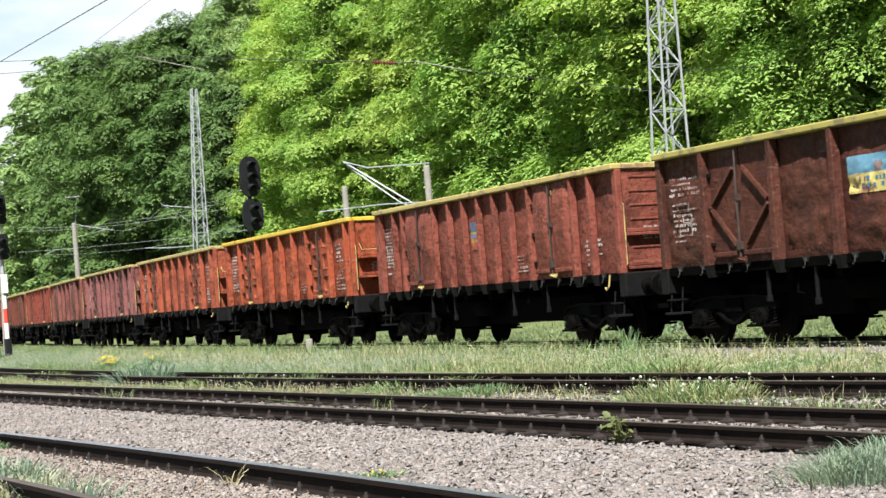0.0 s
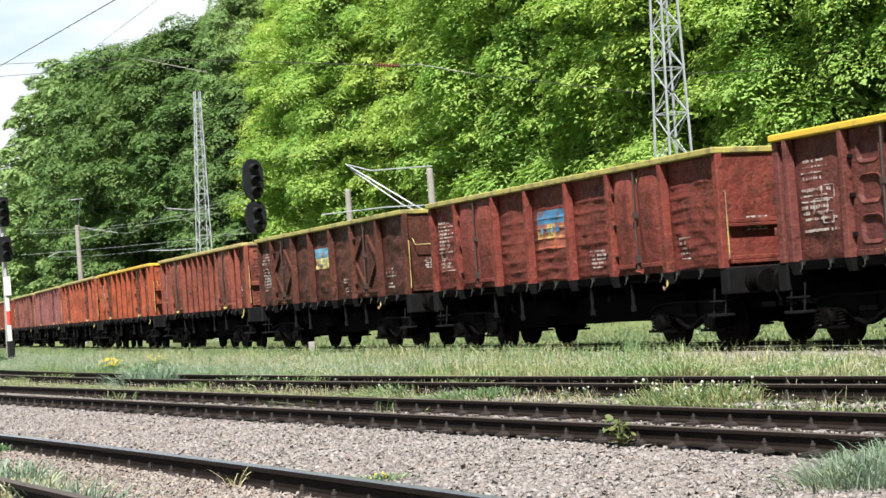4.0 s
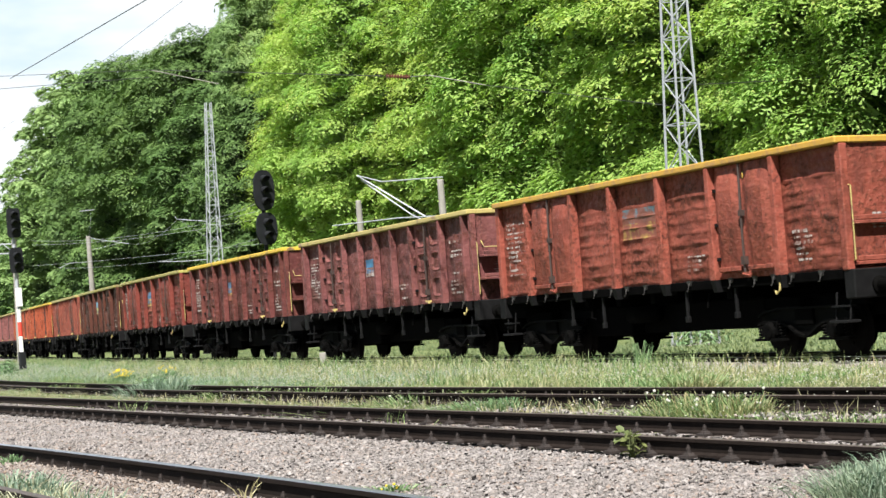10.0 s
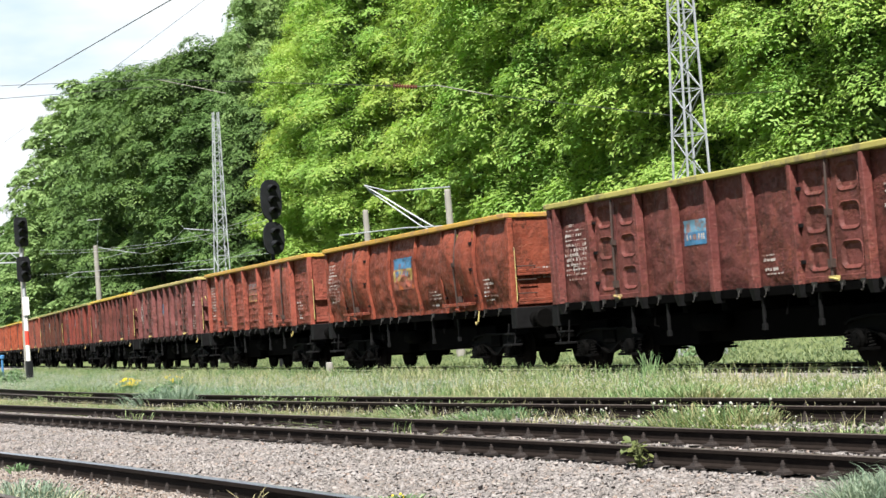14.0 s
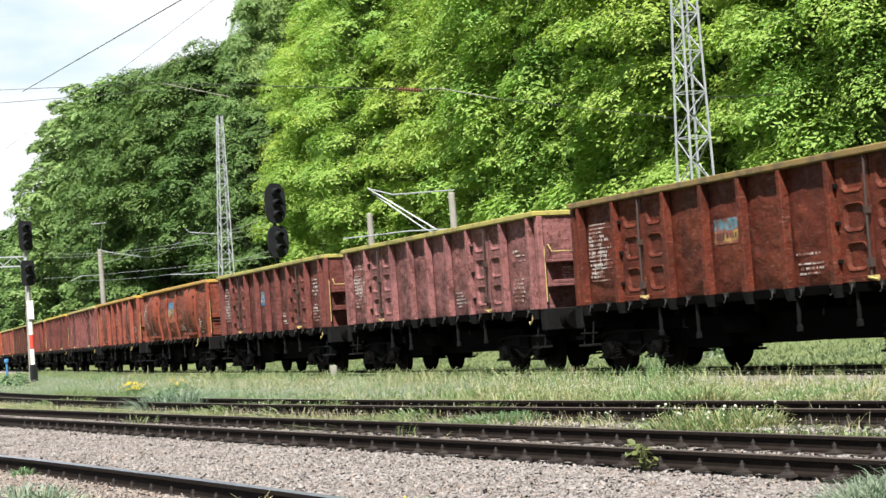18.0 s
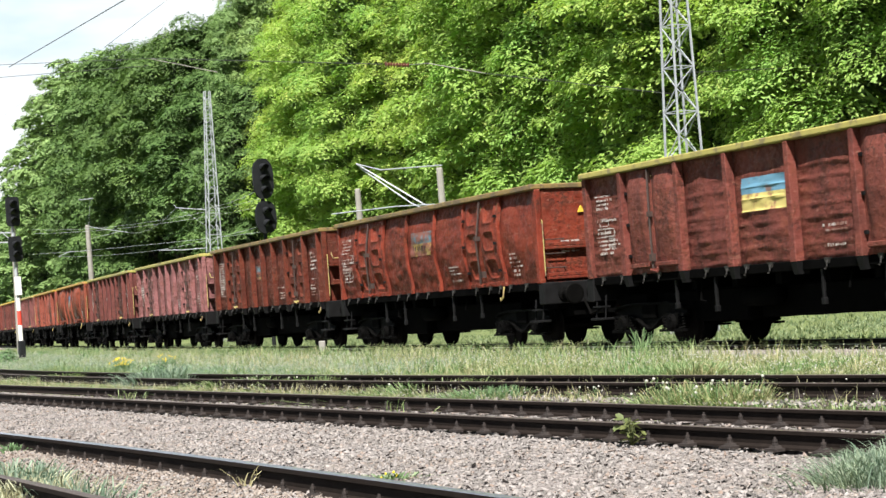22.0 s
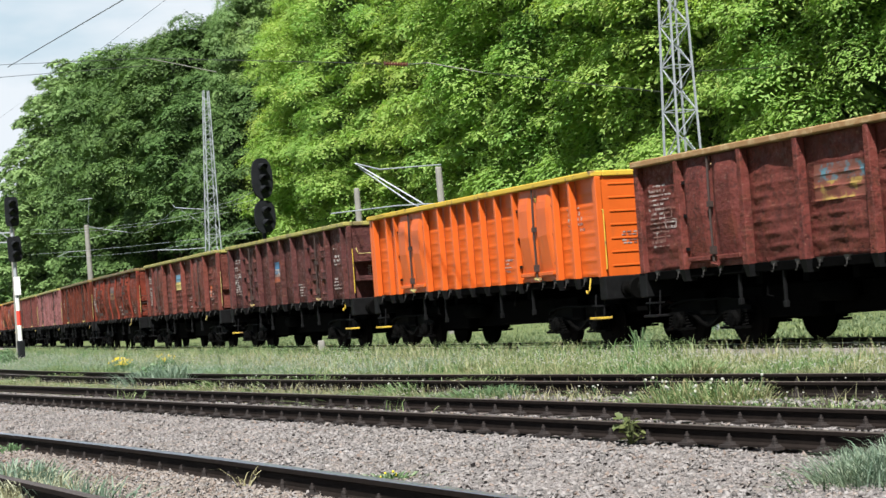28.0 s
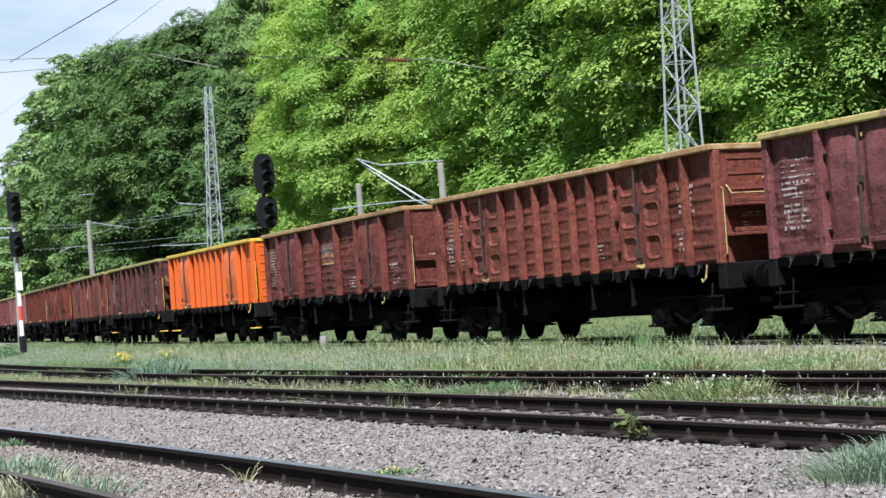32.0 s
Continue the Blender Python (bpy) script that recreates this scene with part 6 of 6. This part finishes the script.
def weeds():
    tuft("grass_clump", (2.68, 11.4), 0.4, 0.4, 1350, 0.25, CORNER, "dense blue-green grass clump beside the rail", 1, 0.0042)
    tuft("grass_clump", (3.05, 12.0), 0.3, 0.3, 480, 0.25, CORNER, "dense blue-green grass clump beside the rail", 2, 0.0042)
    tuft("grass_clump", "left_grass", 0.2, 0.3, 160, 0.24, CORNER, "pale long grass beside the near rail", 3, 0.008)
    tuft("grass_clump", "left_grass2", 0.2, 0.3, 120, 0.12, WEED, "pale long grass beside the near rail", 4, 0.008)
    for k, q in enumerate(((-4.05, 15.5), (-3.7, 14.85), (-3.4, 14.2), (-3.05, 13.7))):
        tuft("grass_tuft", q, 0.42, 0.2, 150, 0.24, CORNER if k % 2 else PALE_STALK, "pale upright grass stalks beside the near rail", 70 + k, 0.006, 0.22)
    tuft("grass_clump", (-4.15, 15.7), 0.3, 0.5, 340, 0.26, CORNER, "pale blue-green grass over the near rail", 75, 0.007)
    tuft("grass_clump", (-3.7, 14.2), 0.4, 0.5, 420, 0.2, PALE_STALK, "pale yellowish grass over the near rail", 76, 0.007)
    tuft("grass_tuft", "pale_tuft", 0.12, 0.1, 14, 0.24, DRY, "few pale curling grass stalks", 5, 0.007, 0.5)
    tuft("grass_tuft", "green_tuft", 0.9, 0.5, 1500, 0.24, WEED, "fresh green grass tuft between the tracks", 6, 0.006)
    tuft("grass_tuft", "green_b", 0.8, 0.4, 500, 0.22, GRASS, "green grass tuft between the tracks", 16, 0.006)
    for k, pl in enumerate(("dandelion_a", "dandelion_b")):
        t = tuft("dandelion_clump", pl, 0.55, 0.4, 700, 0.3, GRASS, "yellow-green grass with white dandelion clocks", 7 + k, 0.007, category="dandelions")
        seed_heads(t, 16, 0.6, 0.5, 0.16, 0.36, 0.016, 30 + k)
        tuft("grass_tuft", pl, 0.5, 0.35, 150, 0.34, DRY, "pale upright stalks among dandelions", 90 + k, 0.006, 0.18)
    for k, pl in enumerate(("stalk_a", "stalk_b", "stalk_c")):
        t = tuft("dandelion_stalks", pl, 0.4, 0.25, 50, 0.12, GRASS, "thin dandelion stalks with white heads", 10 + k, 0.006, category="dandelions")
        seed_heads(t, 6, 0.6, 0.4, 0.1, 0.24, 0.012, 40 + k)
    for k, pl in enumerate(("mid_tuft", "mid_tuft2", "mid_tuft3", "left_tuft")):
        t = tuft("grass_tuft", pl, 1.3, 0.6, 700, 0.28, GRASS, "yellowish grass tuft beside the rusty rail", 20 + k, 0.008)
        seed_heads(t, 8, 1.3, 0.7, 0.1, 0.28, 0.015, 50 + k)
    tuft("grass_tuft", "rail_gap", 0.55, 0.9, 1100, 0.36, GRASS, "grass grown over a gap in the rusty rails", 26, 0.008)
    tuft("grass_tuft", "blue_grass", 0.8, 0.6, 900, 0.5, CORNER, "tall blue-green grass over the rusty rails", 27, 0.008)
    tuft("grass_tuft", "tall_stalk", 0.14, 0.12, 60, 0.6, WEED, "tall grass tuft before the train", 28, 0.008, 0.2)
    tuft("grass_tuft", "rail_stalks", 0.3, 0.1, 18, 0.26, GRASS, "few dry stalks between the rails", 29, 0.006)
    tuft("grass_tuft", "rail_stalks2", 0.3, 0.1, 22, 0.26, GRASS, "few dry stalks between the rails", 30, 0.006)
    for pl, n, sx in (("yellow_flowers", 60, 0.36), ("yellow_flowers2", 16, 0.36)):
        t = tuft("flower_clump", pl, sx, 0.4, 300, 0.3, WEED, "clump of bright yellow flowers in the grass", 33, 0.008, category="flowers")
        seed_heads(t, n, sx, 0.5, 0.2, 0.44, 0.019, 61, BLOSSOM, "blossom")
    t = tuft("flower_clump", "low_yellow_weed", 0.28, 0.14, 160, 0.08, WEED, "low yellow-green weed in the ballast", 34, 0.007, category="weed")
    seed_heads(t, 7, 0.2, 0.1, 0.03, 0.08, 0.010, 62, BLOSSOM, "blossom")


weeds()


def leafy_plant():
    """A broad-leaved plant that grows beside the rail."""
    x, y = PLACES["leafy_plant"]
    t = thing("leafy_plant", pose(x, y, 0), "small olive green leafy plant beside the rail", "plant")
    rng = random.Random(3)
    for k in range(34):
        a, r, h = rng.uniform(0, math.tau), rng.uniform(0.02, 0.11), rng.uniform(0.04, 0.25)
        c = Vector((math.cos(a) * r, math.sin(a) * r, h))
        bm = bmesh.new()
        tube(bm, [(0, 0, 0), c * 0.6, c], 0.004, 4)
        st = part("stem", bm, PLANT, t)
        bm = bmesh.new()
        m = Matrix.Translation(c) @ Euler((rng.uniform(-0.9, 0.3), rng.uniform(-0.6, 0.6), a)).to_matrix().to_4x4()
        ln = rng.uniform(0.06, 0.1)
        pts = [(0, 0, 0), (0.35, 0.3, 0.02), (0.75, 0.26, 0.0), (1.0, 0, -0.08), (0.75, -0.26, 0.0), (0.35, -0.3, 0.02)]
        vs = [bm.verts.new(m @ (Vector(q) * ln)) for q in pts]
        bm.faces.new(vs[:4])
        bm.faces.new([vs[0], vs[3], vs[4], vs[5]])
        part("leaf", bm, PLANT, st)


leafy_plant()


def leafy_weed(x, y, r, h, n, seed):
    """A low bush of broad weed leaves."""
    rng = np.random.default_rng(seed)
    t = thing("leafy_weed", pose(x, y, ground_z(x, y)), "low pale green leafy weed in the grass", "weed", "leafy weeds")
    di = unit(rng.normal(size=(n, 3)) * np.array([1, 1, 0.8]) + np.array([0, 0, 0.5]))
    q = np.abs(di[:, 2:3]) * np.array([0, 0, h]) + di * np.array([r, r, 0.15]) * rng.uniform(0.4, 1.0, (n, 1))
    nor = unit(di + np.array([0, 0, 0.6]) + rng.normal(size=(n, 3)) * 0.4)
    quads("foliage", leaf_blades(rng, q, nor, rng.uniform(0.08, 0.16, n)), WEED, t)["kind"] = "stuff"


for k, (x_, y_, r_, h_) in enumerate(((-19.6, 75.5, 0.5, 0.6), (-20.6, 77.0, 0.4, 0.5), (6.34, 45.2, 0.9, 0.8), (-6.9, 39.5, 0.5, 0.3))):
    leafy_weed(x_, y_, r_, h_, 420, 80 + k)


def small_posts():
    x, y = PLACES["marker"]
    t = thing("marker_post", pose(x, y, ground_z(x, y)), "short pale concrete marker post in the grass", "marker post")
    part("shaft", boxes((-0.09, 0.09, -0.08, 0.08, -0.1, 0.45), bevel=0.02), CONCRETE, t)
    x, y = -24.0, 90.0
    t = thing("blue_post", pose(x, y, ground_z(x, y)), "short blue painted post in the grass", "marker post")
    bm = bmesh.new()
    lathe(bm, [(-0.1, 0.06), (1.1, 0.06), (1.12, 0.12), (1.26, 0.12), (1.3, 0.06)], "z", 12)
    part("shaft", bm, BLUE_POST, t)
    x, y = PLACES["white_stone"]
    t = thing("white_stone", pose(x, y, 0.02), "pale white stone lying on the ballast", "stone")
    rng = random.Random(9)
    bm = bmesh.new()
    bmesh.ops.create_icosphere(bm, subdivisions=2, radius=0.05)
    for v in bm.verts:
        v.co = Vector((v.co.x * 1.3, v.co.y * 0.8, v.co.z * 0.6)) * (1 + 0.25 * noise.noise(v.co * 9))
    part("rock", bm, SIGNAL_WHITE, t)


small_posts()

# ---- loose ballast stones ----


def stones(name, areas, size, seed, label, material=GRAVEL):
    rng = np.random.default_rng(seed)
    cube = np.array([(-1, -1, -1), (1, -1, -1), (1, 1, -1), (-1, 1, -1), (-1, -1, 1), (1, -1, 1), (1, 1, 1), (-1, 1, 1)], float)
    fc = np.array([(4, 5, 6, 7), (0, 1, 5, 4), (1, 2, 6, 5), (2, 3, 7, 6), (3, 0, 4, 7)])
    pos = []
    for k, s0, s1, l0, l1, dens, z in areas:
        n = int((s1 - s0) * abs(l1 - l0) * dens)
        s, la = rng.uniform(s0, s1, n), rng.uniform(l0, l1, n)
        xy = line_points(k, s, la)
        z = z - 0.008 * np.clip((0.4 - la) / 0.25, 0, 1) if l1 > 0.5 else z + 0 * la
        pos.append(np.concatenate([xy, (z + rng.uniform(-0.008, 0.014, n))[:, None]], 1))
    pos = np.concatenate(pos)
    n = len(pos)
    dims = size * rng.uniform(0.35, 1.0, (n, 1)) ** 1.0 * rng.uniform(0.6, 1.5, (n, 3)) * np.array([1.3, 0.85, 0.42])
    v = cube[None] * (1 + rng.uniform(-0.38, 0.25, (n, 8, 3))) * dims[:, None]
    q = rng.normal(size=(n, 4)) * np.array([1, 0.24, 0.24, 1.0])
    q = unit(q)
    w_, x, y, z = q.T
    R = np.stack([np.stack([1 - 2 * (y * y + z * z), 2 * (x * y - z * w_), 2 * (x * z + y * w_)], 1), np.stack([2 * (x * y + z * w_), 1 - 2 * (x * x + z * z), 2 * (y * z - x * w_)], 1), np.stack([2 * (x * z - y * w_), 2 * (y * z + x * w_), 1 - 2 * (x * x + y * y)], 1)], 1)
    v = np.einsum("nij,nkj->nki", R, v) + pos[:, None]
    me = bpy.data.meshes.new(name)
    me.vertices.add(n * 8)
    me.vertices.foreach_set("co", v.astype(np.float32).ravel())
    f = (fc[None] + np.arange(n)[:, None, None] * 8).astype(np.int32)
    me.loops.add(n * 20)
    me.loops.foreach_set("vertex_index", f.ravel())
    me.polygons.add(n * 5)
    me.polygons.foreach_set("loop_start", np.arange(0, n * 20, 4, dtype=np.int32))
    me.polygons.foreach_set("loop_total", np.full(n * 5, 4, dtype=np.int32))
    me.update(calc_edges=True)
    me.materials.append(material)
    return tagged(new(name, me), label, "ballast", kind="stuff")


stones("rusty_ballast", [(1, 7, 22, -1.62, -0.06, 520, 0.004)], 0.0155, 9, "rust-brown ballast stones beside the near rail", RUSTY_GRAVEL)
stones("ballast_stones", [(2, 5, 20, 0.1, 6.0, 440, -0.006), (2, 20, 34, 0.1, 6.0, 190, -0.006), (2, 34, 60, 0.1, 5.0, 40, -0.006), (2, 5, 40, -1.45, -0.05, 260, -0.006), (3, 4, 24, -1.04, -0.06, 150, 0.078), (3, 4, 20, 0.06, 0.7, 150, 0.07)], 0.0185, 8, "grey angular crushed ballast stones")


# ---- what moves ----
def travel(t):
    i = min(31, max(0, int(t)))
    f = t - i
    p = [TRAVEL[min(32, max(0, i + k))] for k in (-1, 0, 1, 2)]
    return p[1] + 0.5 * f * (p[2] - p[0] + f * (2 * p[0] - 5 * p[1] + 4 * p[2] - p[3] + f * (3 * (p[1] - p[2]) + p[3] - p[0])))


def motions():
    for num, kind, paint, rim, back, emblem, w in WAGONS:
        rows = []
        for t in range(0, 33):
            s = START - SPACING * num + travel(t) - HALF - back
            rows.append((float(t), on_line(4, s, -0.75, LINES[4][3] + RIDE)))
        walk(w, rows)
        # the wheels turn while the wagon rolls past
        s_at = lambda t: START - SPACING * num + travel(t) - HALF - back
        times = [t / 10 for t in range(0, 321) if -18 < s_at(t / 10) < 62]
        if not times:
            continue
        times = sorted({0.0, 32.0, *times})
        for o in w.children_recursive:
            if o.name.split(".")[0] != "wheelset":
                continue
            spin, last, wrows = 0.0, None, []
            for t in times:
                if last is not None and t - last < 0.15:
                    spin += (travel(t) - travel(last)) / 0.46
                last = t
                wrows.append((t, Matrix.Translation((o.location.x, 0, 0.46)) @ Matrix.Rotation(spin, 4, "Y")))
            walk(o, wrows)


motions()
